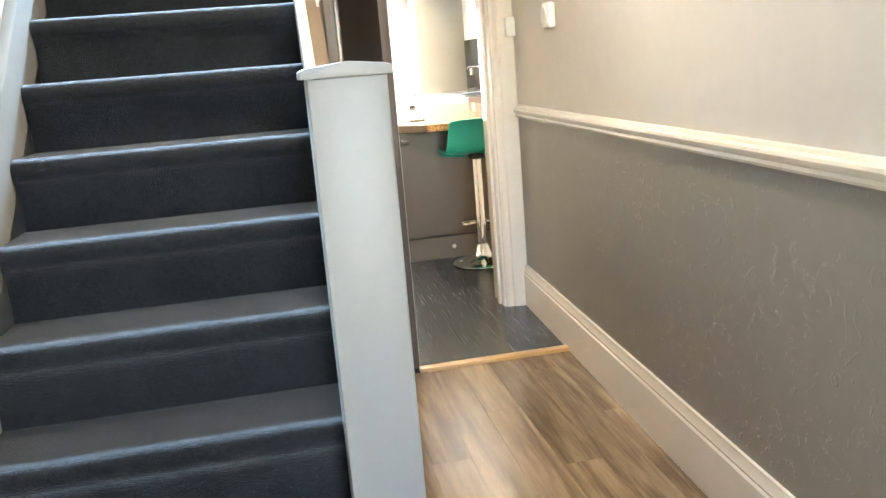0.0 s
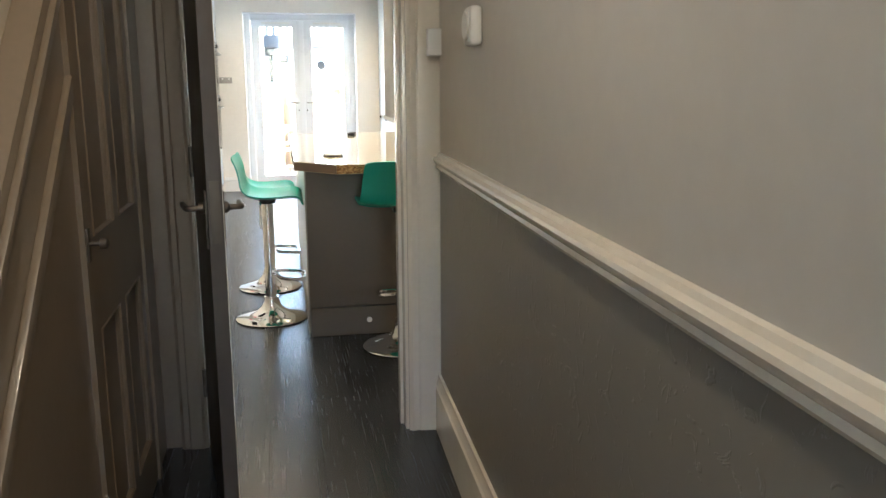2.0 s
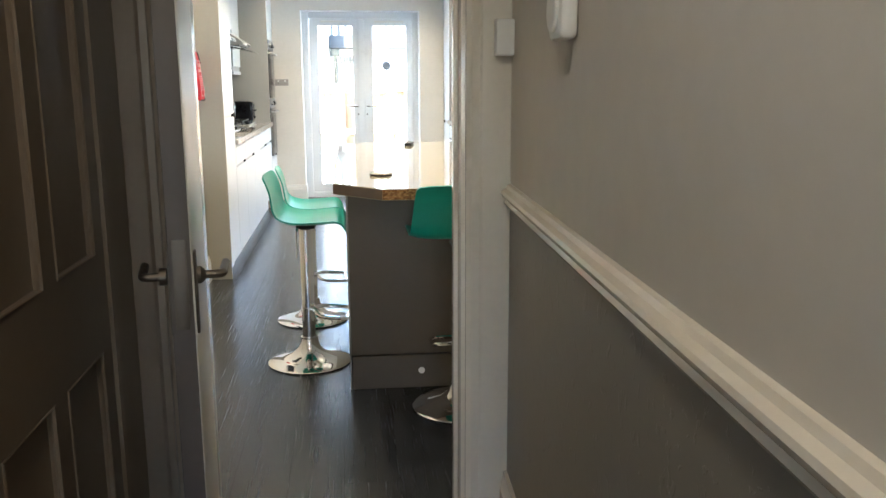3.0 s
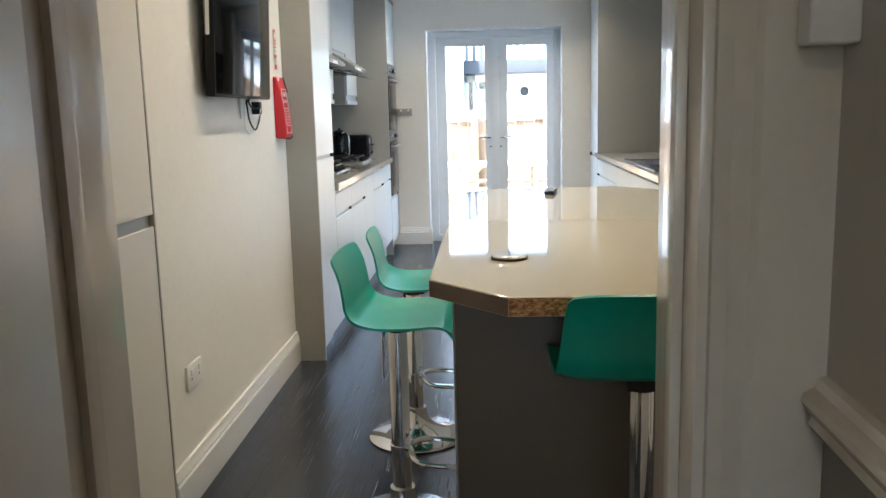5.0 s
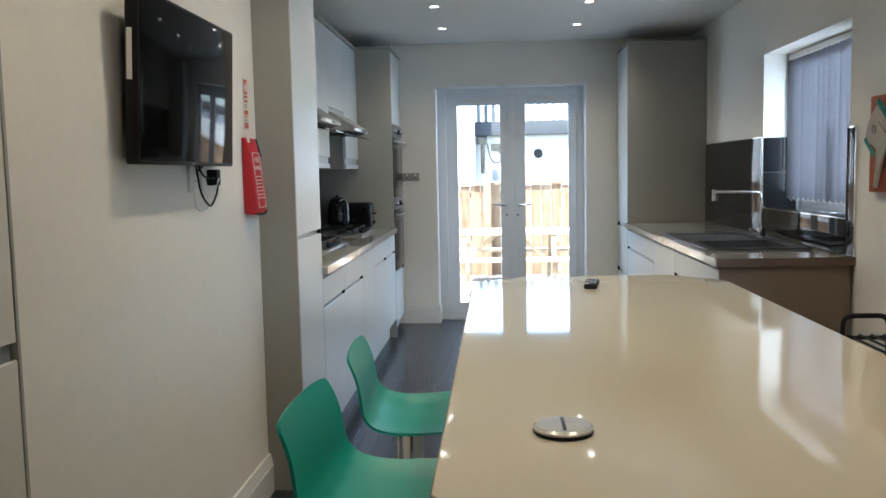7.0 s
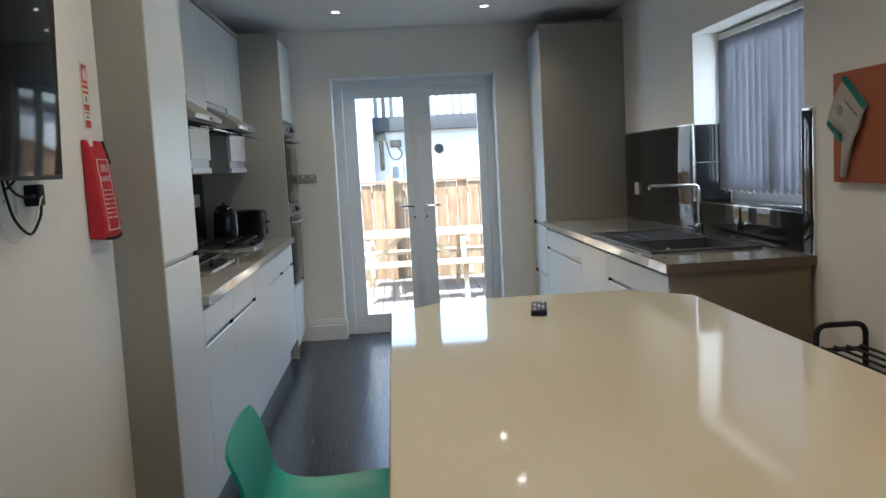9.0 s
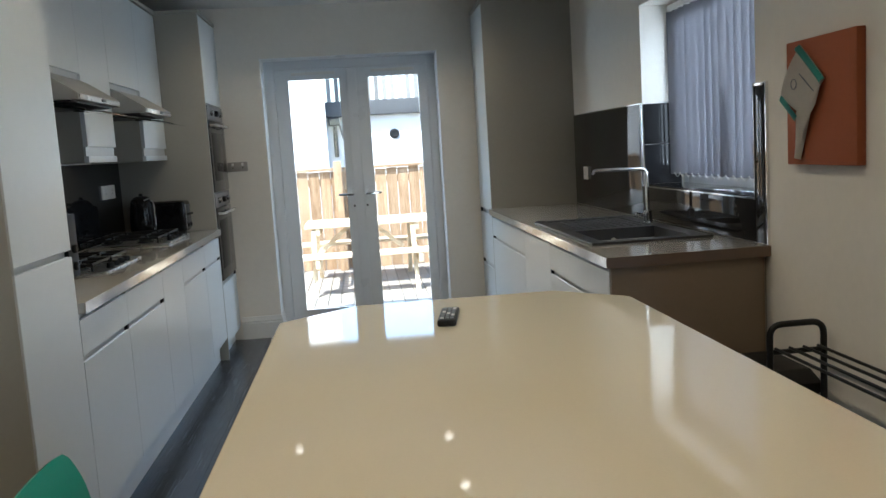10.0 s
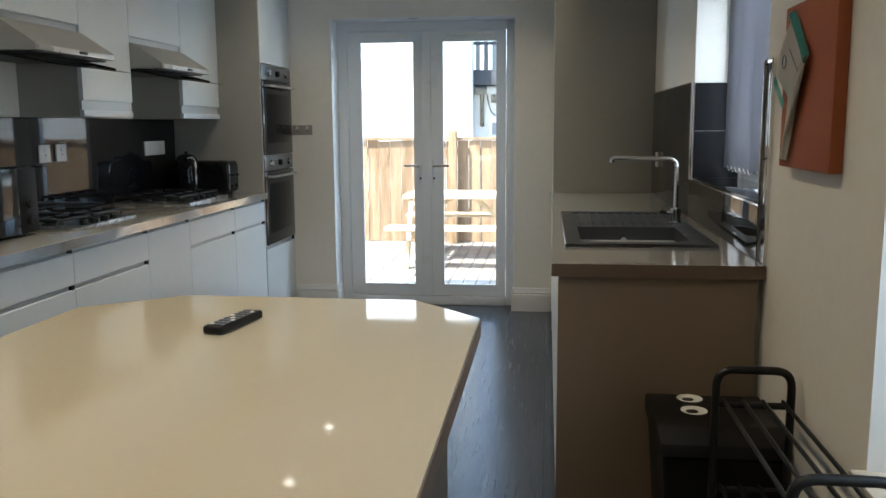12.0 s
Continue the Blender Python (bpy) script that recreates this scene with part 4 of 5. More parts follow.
# added strips whose brighter white stands for daylight on the reveal
for r in ((FD_L + 0.0005, FD_L + 0.0055, FAR_Y - 0.003, FY0 - 0.001, 0.171, 2.0895), (FD_R - 0.0055, FD_R - 0.0005, FAR_Y - 0.003, FY0 - 0.001, 0.171, 2.0895), (FD_L + 0.0005, FD_R - 0.0005, FAR_Y - 0.003, FY0 - 0.001, 2.0902, 2.0945)):
    part("lit_reveal_lining", box(*r), M_LITREVEAL, fd, "added white lining, brighter than the wall for the daylit reveal")
part("astragal", box(0.894, 0.966, FY0 - 0.026, FY0 - 0.0125, 0.075, 2.015, 0.006), M_UPVC, fd)


def socket(name, x, y, z, face, w=0.146, h=0.086, gangs=2, label="white plastic double socket on the wall", plate=None):
    """Wall plate facing +x, -x or -y."""
    s = thing(name, (x, y, z), label, "socket")
    d = 0.011

    def slab(u0, u1, z0, z1, t0, t1, bev):
        if face == "+x":
            return box(x + t0, x + t1, y + u0, y + u1, z + z0, z + z1, bev)
        if face == "-x":
            return box(x - t1, x - t0, y + u0, y + u1, z + z0, z + z1, bev)
        return box(x + u0, x + u1, y - t1, y - t0, z + z0, z + z1, bev)
    part("plate", slab(-w / 2, w / 2, -h / 2, h / 2, 0.0005, d, 0.003), plate or M_PLASTIC, s)
    for g in range(gangs):
        u = (g - (gangs - 1) / 2) * w / max(gangs, 1)
        part("rocker", slab(u - 0.008, u + 0.008, 0.006, 0.026, d, d + 0.004, 0.001), M_PLASTIC, s)
        part("pin_hole", slab(u - 0.003, u + 0.003, -0.012, -0.004, d, d + 0.0006, 0), M_BLACK, s)
    return s


socket("wall_socket", TV_X, 6.235, 0.43, "+x")
socket("light_switch", 0.04, FAR_Y, 1.315, "-y", 0.146, 0.07, 2, "taupe satin double light switch beside the garden doors", M_SWITCH)
socket("wall_socket", -0.6445, 9.635, 1.215, "+x", 0.086, 0.086, 1, "white single switch on the black splashback")
socket("wall_socket", -0.6445, 9.775, 1.215, "+x", 0.086, 0.086, 1, "white single switch on the black splashback")
socket("wall_socket", -0.6445, 10.80, 1.212, "+x", 0.26, 0.086, 2, "white double socket on the black splashback")
socket("wall_socket", 2.469, 10.90, 1.13, "-x", 0.086, 0.086, 1, "white single socket on the dark tiles")
socket("wall_socket", TV_X, 7.172, 1.343, "+x", 0.146, 0.086, 2, "white double socket under the television with a plug in it")
socket("wall_socket", TV_X, 7.03, 1.343, "+x", 0.086, 0.086, 1, "white single aerial socket under the television")

# ---- splashbacks and windows ----
solid("splashback_left", box(WALL_L + 0.0005, -0.645, 8.278, 11.104, 0.911, 1.391), M_SPLASH, "black gloss splashback panel behind the hobs", "splashback", smooth=False)
sb = thing("splashback_sink", (2.474, 9.8, 0.911), "dark grey tiled splashback with chrome edging round the window", "splashback")
TX0, TX1 = 2.469, 2.4775
part("tile", box(TX0, TX1, 9.792, 11.187, 0.912, 1.523, 0.0006), M_TILE, sb)
part("tile", box(TX0, TX1, 8.494, 9.7915, 0.912, 1.0795, 0.0006), M_TILE, sb)
part("tile", box(TX0, TX1, 8.40, 8.487, 0.912, 1.515, 0.001), M_TILE, sb)
for z0, z1 in ((1.092, 1.305), (1.308, 1.523)):
    part("tile", box(2.482, 2.685, 9.772, 9.7795, z0, z1, 0.001), M_TILE, sb)
part("sill_tile", box(2.482, 2.69, 8.495, 9.77, 1.0855, 1.092, 0.001), M_TILE, sb)
for r in ((TX0 - 0.003, 2.4815, 9.785, 9.7915, 1.08, 1.53), (TX0 - 0.003, 2.4815, 8.487, 9.785, 1.080, 1.087), (TX0 - 0.003, 2.4815, 8.487, 8.4935, 1.087, 1.528), (TX0 - 0.003, TX1, 8.389, 8.3985, 0.912, 1.528), (TX0 - 0.003, TX1, 8.3985, 8.487, 1.5155, 1.528), (TX0 - 0.002, TX1, 9.7915, 11.187, 1.5235, 1.53)):
    part("edge_trim", box(*r, 0.0015), M_CHROME, sb, "bright chrome edge trim")


def window(name, y0, y1, z0, z1, label):
    w = thing(name, (2.73, (y0 + y1) / 2, z0), label, "window", kind="structure")
    x0, x1, f = 2.70, 2.765, 0.06
    for r in ((y0, y0 + f, z0, z1), (y1 - f, y1, z0, z1), (y0 + f, y1 - f, z0, z0 + f), (y0 + f, y1 - f, z1 - f, z1), ((y0 + y1) / 2 - 0.04, (y0 + y1) / 2 + 0.04, z0 + f, z1 - f)):
        part("window_frame", box(x0, x1, *r, 0.004), M_UPVC, w)
    for a, b in ((y0 + f, (y0 + y1) / 2 - 0.04), ((y0 + y1) / 2 + 0.04, y1 - f)):
        p = part("pane", box(2.73, 2.735, a, b, z0 + f, z1 - f), M_GLASS, w)
        p.visible_shadow = False
    return w


window("window_1", WF[0], WF[1], WF[2], WF[3], "white framed window over the sink")
window("window_2", WN[0], WN[1], WN[2], WN[3], "large white framed side window")
structure("window_sill", box(2.445, 2.70, WN[0] - 0.02, WN[1] + 0.012, WN[2] - 0.004, WN[2] + 0.022, 0.008), M_TRIM, "deep white painted window sill", "window sill", smooth=True)


def blind(x, y0, y1, z0, z1, turn, label):
    b = thing("vertical_blind", (x, (y0 + y1) / 2, z0), label, "blind", "vertical blinds")
    part("head_rail", box(x - 0.02, x + 0.02, y0, y1, z1, z1 + 0.03, 0.003), M_PLASTIC, b, "white blind head rail")
    n = int((y1 - y0) / 0.074)
    pitch = (y1 - y0) / n
    for i in range(n):
        y = y0 + (i + 0.5) * pitch
        a = radians(turn + random.uniform(-9, 9))
        bm = bmesh.new()
        vs = []
        for k in range(5):
            u = (k / 4 - 0.5) * 0.089
            w = 0.006 * (1 - (2 * k / 4 - 1) ** 2)
            vs.append((x + u * math.sin(a) + w * math.cos(a), y + u * math.cos(a) - w * math.sin(a)))
        lo, hi = [bm.verts.new((p[0], p[1], z0)) for p in vs], [bm.verts.new((p[0], p[1], z1 - 0.004)) for p in vs]
        for k in range(4):
            bm.faces.new((lo[k], lo[k + 1], hi[k + 1], hi[k]))
        bmesh.ops.solidify(bm, geom=bm.faces, thickness=0.0012)
        part("slat", bm, M_BLIND, b)
        if i < n - 1:
            p, q = Vector((x - 0.012, y, z0 + 0.01)), Vector((x - 0.012, y + pitch, z0 + 0.01))
            part("chain", tube([p.lerp(q, t / 6) - Vector((0.006, 0, 0.022 * math.sin(math.pi * t / 6))) for t in range(7)], 0.0018, 5), M_PLASTIC, b, "white bead chain loop")
    return b


blind(2.645, 8.51, 9.765, 1.14, 2.0, -32, "lilac-grey vertical blind, closed, over the sink window")
blind(2.62, WN[0] + 0.02, WN[1] - 0.02, 0.645, 2.05, -46, "lilac-grey vertical blind, closed, at the large window")

# ---- downlights ----
for y in (5.75, 6.62, 7.49, 8.36, 9.23, 10.10, 10.97):
    for x in (0.39, 1.43):
        d = thing("downlight", (x, y, CEIL), "small lit recessed ceiling downlight with chrome ring", "downlight", "ceiling downlights")
        ring = [(0.026, -0.001), (0.03, -0.004), (0.038, -0.004), (0.041, -0.001)]
        bm = bmesh.new()
        lathe([(0.041, -0.0005), (0.041, -0.003), (0.037, -0.006), (0.030, -0.0055), (0.027, -0.0005)], (x, y, CEIL), "z", 24, bm)
        part("ring", bm, M_CHROME, d)
        part("lens", lathe([(0.0265, -0.0057), (0.0265, -0.0064), (0.02, -0.0072)], (x, y, CEIL), "z", 20), M_LAMP, d, "lit lamp lens")
        lamp = bpy.data.lights.new("downlight_lamp", 'SPOT')
        lamp.energy, lamp.color, lamp.spot_size, lamp.spot_blend, lamp.shadow_soft_size = DOWN_W, (1.0, 0.80, 0.55), radians(132), 0.75, 0.010
        lo = new("downlight_lamp", lamp)
        lo.matrix_world = look((x, y, CEIL - 0.0095), (x, y + 0.0001, 0))


# ---- bar stools ----
PROFILE = [(-0.168, 0.215), (-0.152, 0.182), (-0.137, 0.14), (-0.127, 0.09), (-0.119, 0.05), (-0.097, 0.016), (-0.055, 0.0), (0.0, -0.005), (0.08, -0.002), (0.14, 0.002), (0.175, -0.010), (0.195, -0.045)]


def stool(shell_mat, seat_z, label):
    """Gas-lift bar stool with a one-piece moulded shell, facing +x, at the origin."""
    s = thing("bar_stool", (0, 0, 0), label, "bar stool", "bar stools round the island")
    pr = spline(PROFILE, 4)
    bm = bmesh.new()
    rows, nw_ = [], 12
    for j, (px, pz) in enumerate(pr):
        t = j / (len(pr) - 1)
        half = 0.204 - 0.022 * max(0.0, 1 - t / 0.4) - 0.012 * max(0.0, 1 - t / 0.05) - 0.02 * max(0, t - 0.9) / 0.1
        row = []
        for k in range(nw_ + 1):
            u = 2 * k / nw_ - 1
            back = max(0.0, 1 - t * 2.2)
            row.append(bm.verts.new((px + 0.010 * back * u * u, half * u, seat_z + pz + 0.018 * (1 - back) * u ** 4 - 0.006 * back * abs(u) ** 5)))
        rows.append(row)
    for p, q in zip(rows, rows[1:]):
        for k in range(nw_):
            bm.faces.new((p[k], p[k + 1], q[k + 1], q[k]))
    bmesh.ops.recalc_face_normals(bm, faces=bm.faces)
    bmesh.ops.solidify(bm, geom=bm.faces, thickness=0.007)
    part("shell", bm, shell_mat, s)
    part("seat_plate", box(-0.04, 0.045, -0.04, 0.04, seat_z - 0.040, seat_z - 0.0135, 0.003), M_BLACK, s, "black steel plate under the seat")
    part("base", lathe([(0.0, 0.0), (0.19, 0.0), (0.196, 0.006), (0.188, 0.013), (0.13, 0.026), (0.08, 0.046), (0.052, 0.072), (0.042, 0.1), (0.04, 0.125)], (0, 0, 0), "z", 40), M_CHROME, s, "round trumpet-shaped chrome base")
    part("column", lathe([(0.030, 0.11), (0.030, seat_z - 0.046), (0.026, seat_z - 0.0405)], (0, 0, 0), "z", 28), M_CHROME, s, "thick chrome column")
    part("collar", lathe([(0.0302, 0.245), (0.035, 0.247), (0.035, 0.268), (0.0302, 0.27)], (0, 0, 0), "z", 20), M_CHROME, s)
    part("footrest", tube(rounded([(0.03, 0.02, 0.26), (0.06, 0.105, 0.245), (0.19, 0.105, 0.235), (0.19, -0.105, 0.235), (0.06, -0.105, 0.245), (0.03, -0.02, 0.26)], 0.04), 0.0095), M_CHROME, s, "chrome foot rail")
    part("height_lever", tube(rounded([(-0.02, -0.03, seat_z - 0.03), (-0.035, -0.075, seat_z - 0.035), (-0.035, -0.08, seat_z - 0.17)], 0.02), 0.005, 8), M_CHROME, s)
    return s


s1 = stool(M_TEAL, 0.685, "turquoise moulded bar stool on a chrome gas-lift base beside the island")
s3 = stool(M_TEAL, 0.712, "turquoise moulded bar stool at the chipboard end of the island")
s3.matrix_world = pose(1.185, 5.36, 0, 0, 0, 90)
s1.matrix_world = pose(0.55, 6.0, 0, 0, 0, -2)
s2 = stool(M_TEAL, 0.640, "turquoise moulded bar stool set a little lower beside the island")
s2.matrix_world = pose(0.535, 6.73, 0, 0, 0, 3)
s4 = stool(M_DARKSHELL, 0.425, "charcoal moulded bar stool set low beside the island")
s4.matrix_world = pose(1.735, 7.11, 0, 0, 0, 184)

# ---- things on the island ----
ds = thing("pop_up_socket", (0.893, 5.735, 0.91), "round brushed steel pop-up socket in the worktop", "pop-up socket")
part("rim", lathe([(0.0495, 0.0003), (0.0505, 0.003), (0.049, 0.006), (0.042, 0.0065), (0.041, 0.0055)], (0.893, 5.735, 0.91), "z", 40), M_BPLAST, ds, "dark base ring")
part("lid", lathe([(0.0495, 0.0062), (0.0500, 0.010), (0.045, 0.0142), (0.0002, 0.0148)], (0.893, 5.735, 0.91), "z", 40), M_LID, ds, "satin silver lid")
part("slot", box(0.89, 0.896, 5.70, 5.77, 0.9249, 0.9256), M_BLACK, ds)
rc = thing("remote_control", (1.142, 7.497, 0.91), "black television remote control lying on the worktop", "remote control")
ORIGIN[rc] = Vector((0, 0, 0))
part("case", box(-0.024, 0.024, -0.085, 0.085, 0.0003, 0.018, 0.007, 3), M_BPLAST, rc)
for i in range(3):
    for j in range(7):
        part("button", box(-0.017 + i * 0.0125, -0.008 + i * 0.0125, -0.07 + j * 0.02, -0.058 + j * 0.02, 0.0178, 0.0198, 0.0015), M_PAPERGREY if (i + j) % 4 else M_WHITEPRINT, rc)
rc.rotation_euler = (0, 0, radians(-10))

# ---- television wall ----
tv = thing("television", (-0.16, 6.98, 1.38), "black flat-screen television on a wall bracket", "television")
TXF = -0.130
part("case", box(TXF - 0.036, TXF, 6.475, 7.245, 1.383, 1.84, 0.006), M_BPLAST, tv, "black plastic case")
part("screen", box(TXF, TXF + 0.0015, 6.485, 7.235, 1.394, 1.831, 0.0005), M_SCREEN, tv, "black glossy screen")
part("back_hump", box(TXF - 0.048, TXF - 0.036, 6.55, 7.17, 1.43, 1.72, 0.008), M_BPLAST, tv)
part("badge", box(TXF, TXF + 0.001, 6.85, 6.87, 1.3865, 1.391), M_PAPERGREY, tv)
part("edge_label", box(TXF - 0.03, TXF - 0.016, 6.4735, 6.4749, 1.60, 1.73), M_WHITEPRINT, tv, "white sticker on the side")
part("wall_bracket", boxes([(TV_X + 0.0005, TXF - 0.0485, 6.86, 7.12, 1.5, 1.52), (TV_X + 0.0005, TXF - 0.0485, 6.86, 7.12, 1.64, 1.66)]), M_BLACK, tv)
part("bracket_arm", tube([(TV_X + 0.004, 6.62, 1.68), (TXF - 0.045, 6.56, 1.53), (TXF - 0.045, 6.70, 1.50)], 0.008, 8), M_BLACK, tv, "black tilting bracket arm")
tv.rotation_euler = (0, radians(2.5), 0)
cbs = thing("television_cable", (TV_X + 0.03, 7.050, 1.25), "loose black television cables with plug under the screen", "cable")
part("plug", box(TV_X + 0.0125, TV_X + 0.05, 7.130, 7.172, 1.318, 1.372, 0.006), M_BPLAST, cbs, "black mains plug")
part("lead", tube(spline([(TV_X + 0.04, 7.165, 1.318), (TV_X + 0.035, 7.162, 1.288), (TV_X + 0.03, 7.112, 1.251), (TV_X + 0.03, 7.035, 1.29), (TV_X + 0.035, 6.99, 1.35), (TV_X + 0.035, 6.975, 1.40)], 6), 0.0036, 8), M_BPLAST, cbs)
part("lead", tube(spline([(TV_X + 0.03, 7.150, 1.345), (TV_X + 0.05, 7.10, 1.343), (TV_X + 0.04, 7.05, 1.346), (TV_X + 0.04, 7.0, 1.37), (TV_X + 0.04, 6.985, 1.41)], 6), 0.0036, 8), M_BPLAST, cbs)
part("lead", tube(spline([(TV_X + 0.014, 7.03, 1.36), (TV_X + 0.035, 7.045, 1.385), (TV_X + 0.04, 7.04, 1.41)], 6), 0.003, 8), M_BPLAST, cbs)
part("white_lead", tube(spline([(TV_X + 0.014, 7.20, 1.36), (TV_X + 0.03, 7.21, 1.34), (TV_X + 0.05, 7.14, 1.336), (TV_X + 0.03, 7.13, 1.27), (TV_X + 0.025, 7.06, 1.235), (TV_X + 0.025, 6.99, 1.26), (TV_X + 0.03, 6.965, 1.34), (TV_X + 0.04, 6.96, 1.40)], 6), 0.003, 8), M_PLASTIC, cbs, "white cable")

sg = thing("fire_sign", (TV_X, 7.655, 1.53), "narrow red and cream fire instruction sign on the wall", "sign")
SY0, SY1 = 7.625, 7.685
part("backing", box(TV_X + 0.0005, TV_X + 0.002, SY0, SY1, 1.53, 1.735), M_SIGNCREAM, sg, "cream backing strip")
for z0, z1 in ((1.537, 1.560), (1.580, 1.584), (1.590, 1.608), (1.640, 1.648), (1.656, 1.666), (1.671, 1.728)):
    part("print_block", box(TV_X + 0.002, TV_X + 0.0026, SY0 + 0.008, SY1 - 0.008, z0, z1), M_SIGNRED, sg, "red printed block")
part("flame_mark", prism([(SY0 + 0.02, 1.680), (SY0 + 0.03, 1.680), (SY0 + 0.034, 1.70), (SY0 + 0.025, 1.72), (SY0 + 0.016, 1.70)], "x", TV_X + 0.0026, TV_X + 0.003), M_WHITEPRINT, sg)
part("extinguisher_mark", box(TV_X + 0.0026, TV_X + 0.003, SY1 - 0.022, SY1 - 0.014, 1.68, 1.72), M_WHITEPRINT, sg)
part("pictogram", box(TV_X + 0.002, TV_X + 0.0026, SY0 + 0.024, SY0 + 0.036, 1.617, 1.632), M_PAPERGREY, sg)
part("pictogram", box(TV_X + 0.002, TV_X + 0.0026, SY0 + 0.02, SY0 + 0.038, 1.566, 1.573), M_PAPERGREY, sg)

fb = thing("fire_blanket", (TV_X + 0.02, 7.60, 1.19), "red fabric fire blanket pouch hanging on the wall", "fire blanket")
B0, B1 = 7.575, 7.712
bm = prism([(TV_X + 0.001, 1.20), (TV_X + 0.05, 1.195), (TV_X + 0.056, 1.24), (TV_X + 0.046, 1.34), (TV_X + 0.035, 1.43), (TV_X + 0.02, 1.495), (TV_X + 0.001, 1.50)], "y", B0, B1)
bmesh.ops.bevel(bm, geom=list(bm.edges), offset=0.008, segments=3, affect='EDGES', profile=0.6)
part("pouch", bm, M_RED, fb)
part("hanging_tab", box(TV_X + 0.012, TV_X + 0.026, B0 + 0.01, B0 + 0.035, 1.478, 1.502, 0.002), M_WHITEPRINT, fb, "white hanging tab")
part("black_piping", tube(spline([(TV_X + 0.048, B0 + 0.004, 1.20), (TV_X + 0.058, (B0 + B1) / 2, 1.197), (TV_X + 0.052, B1 - 0.002, 1.205), (TV_X + 0.035, B1 - 0.002, 1.215)], 4), 0.005, 6), M_BLACK, fb, "black edge piping")
part("black_piping", tube([(TV_X + 0.020, B1 - 0.003, 1.497), (TV_X + 0.038, B1 - 0.003, 1.425)], 0.004, 6), M_BLACK, fb)
face = lambda y, z: Matrix.Translation((TV_X + 0.0585 - 0.105 * max(0, z - 1.24), y, z)) @ pose(0, 0, 0, 90 - 6.5, 0, 90)
for y0, y1, z0, z1 in ((B0 + 0.02, B1 - 0.02, 1.222, 1.225), (B0 + 0.02, B1 - 0.02, 1.437, 1.440), (B0 + 0.02, B0 + 0.023, 1.225, 1.437), (B1 - 0.023, B1 - 0.02, 1.225, 1.437)):
    x0, x1 = (TV_X + 0.0575 - 0.105 * max(0, z - 1.24) for z in (z0, z1))
    part("print_border", prism([(x0 - 0.002, z0), (x0 + 0.0006, z0), (x1 + 0.0006, z1), (x1 - 0.002, z1)], "y", y0, y1), M_WHITEPRINT, fb, smooth=False)
letters("printed_word", "FIRE", 0.034, face(7.643, 1.400), fb, M_WHITEPRINT)
letters("printed_word", "BLANKET", 0.024, face(7.643, 1.372), fb, M_WHITEPRINT)
for i in range(7):
    z = 1.345 - i * 0.014
    xx = TV_X + 0.0575 - 0.105 * max(0, z - 1.24)
    part("text_bar", boxes([(xx - 0.002, xx + 0.0008, 7.605, 7.605 + 0.03, z - 0.002, z + 0.002), (xx - 0.002, xx + 0.0008, 7.65, 7.65 + 0.03 - 0.006 * (i % 3), z - 0.002, z + 0.002)]), M_WHITEPRINT, fb, smooth=False)

# light switch under the dado rail in the hall
ls_ = thing("light_switch", (HALL_R, 1.374, 0.877), "white plastic light switch on the grey hall wall", "light switch")
part("plate", box(HALL_R - 0.012, HALL_R - 0.0005, 1.331, 1.417, 0.834, 0.920, 0.004, 3), M_PLASTIC, ls_)
part("rocker", box(HALL_R - 0.0155, HALL_R - 0.0115, 1.366, 1.382, 0.862, 0.892, 0.0015), M_PLASTIC, ls_)

# the skew of the hall's long wall, with all that is fixed to it
turn = Matrix.Translation((HALL_R, DOOR_Y0, 0)) @ Matrix.Rotation(HALL_SKEW, 4, 'Z') @ Matrix.Translation((-HALL_R, -DOOR_Y0, 0))
for ob in [bpy.data.objects["wall_hall_upper"], bpy.data.objects["wall_hall_lower"], bpy.data.objects["dado_rail"], bpy.data.objects["baseboard"], ts, ls_]:
    ob.matrix_world = turn @ Matrix.Translation(ob.location)

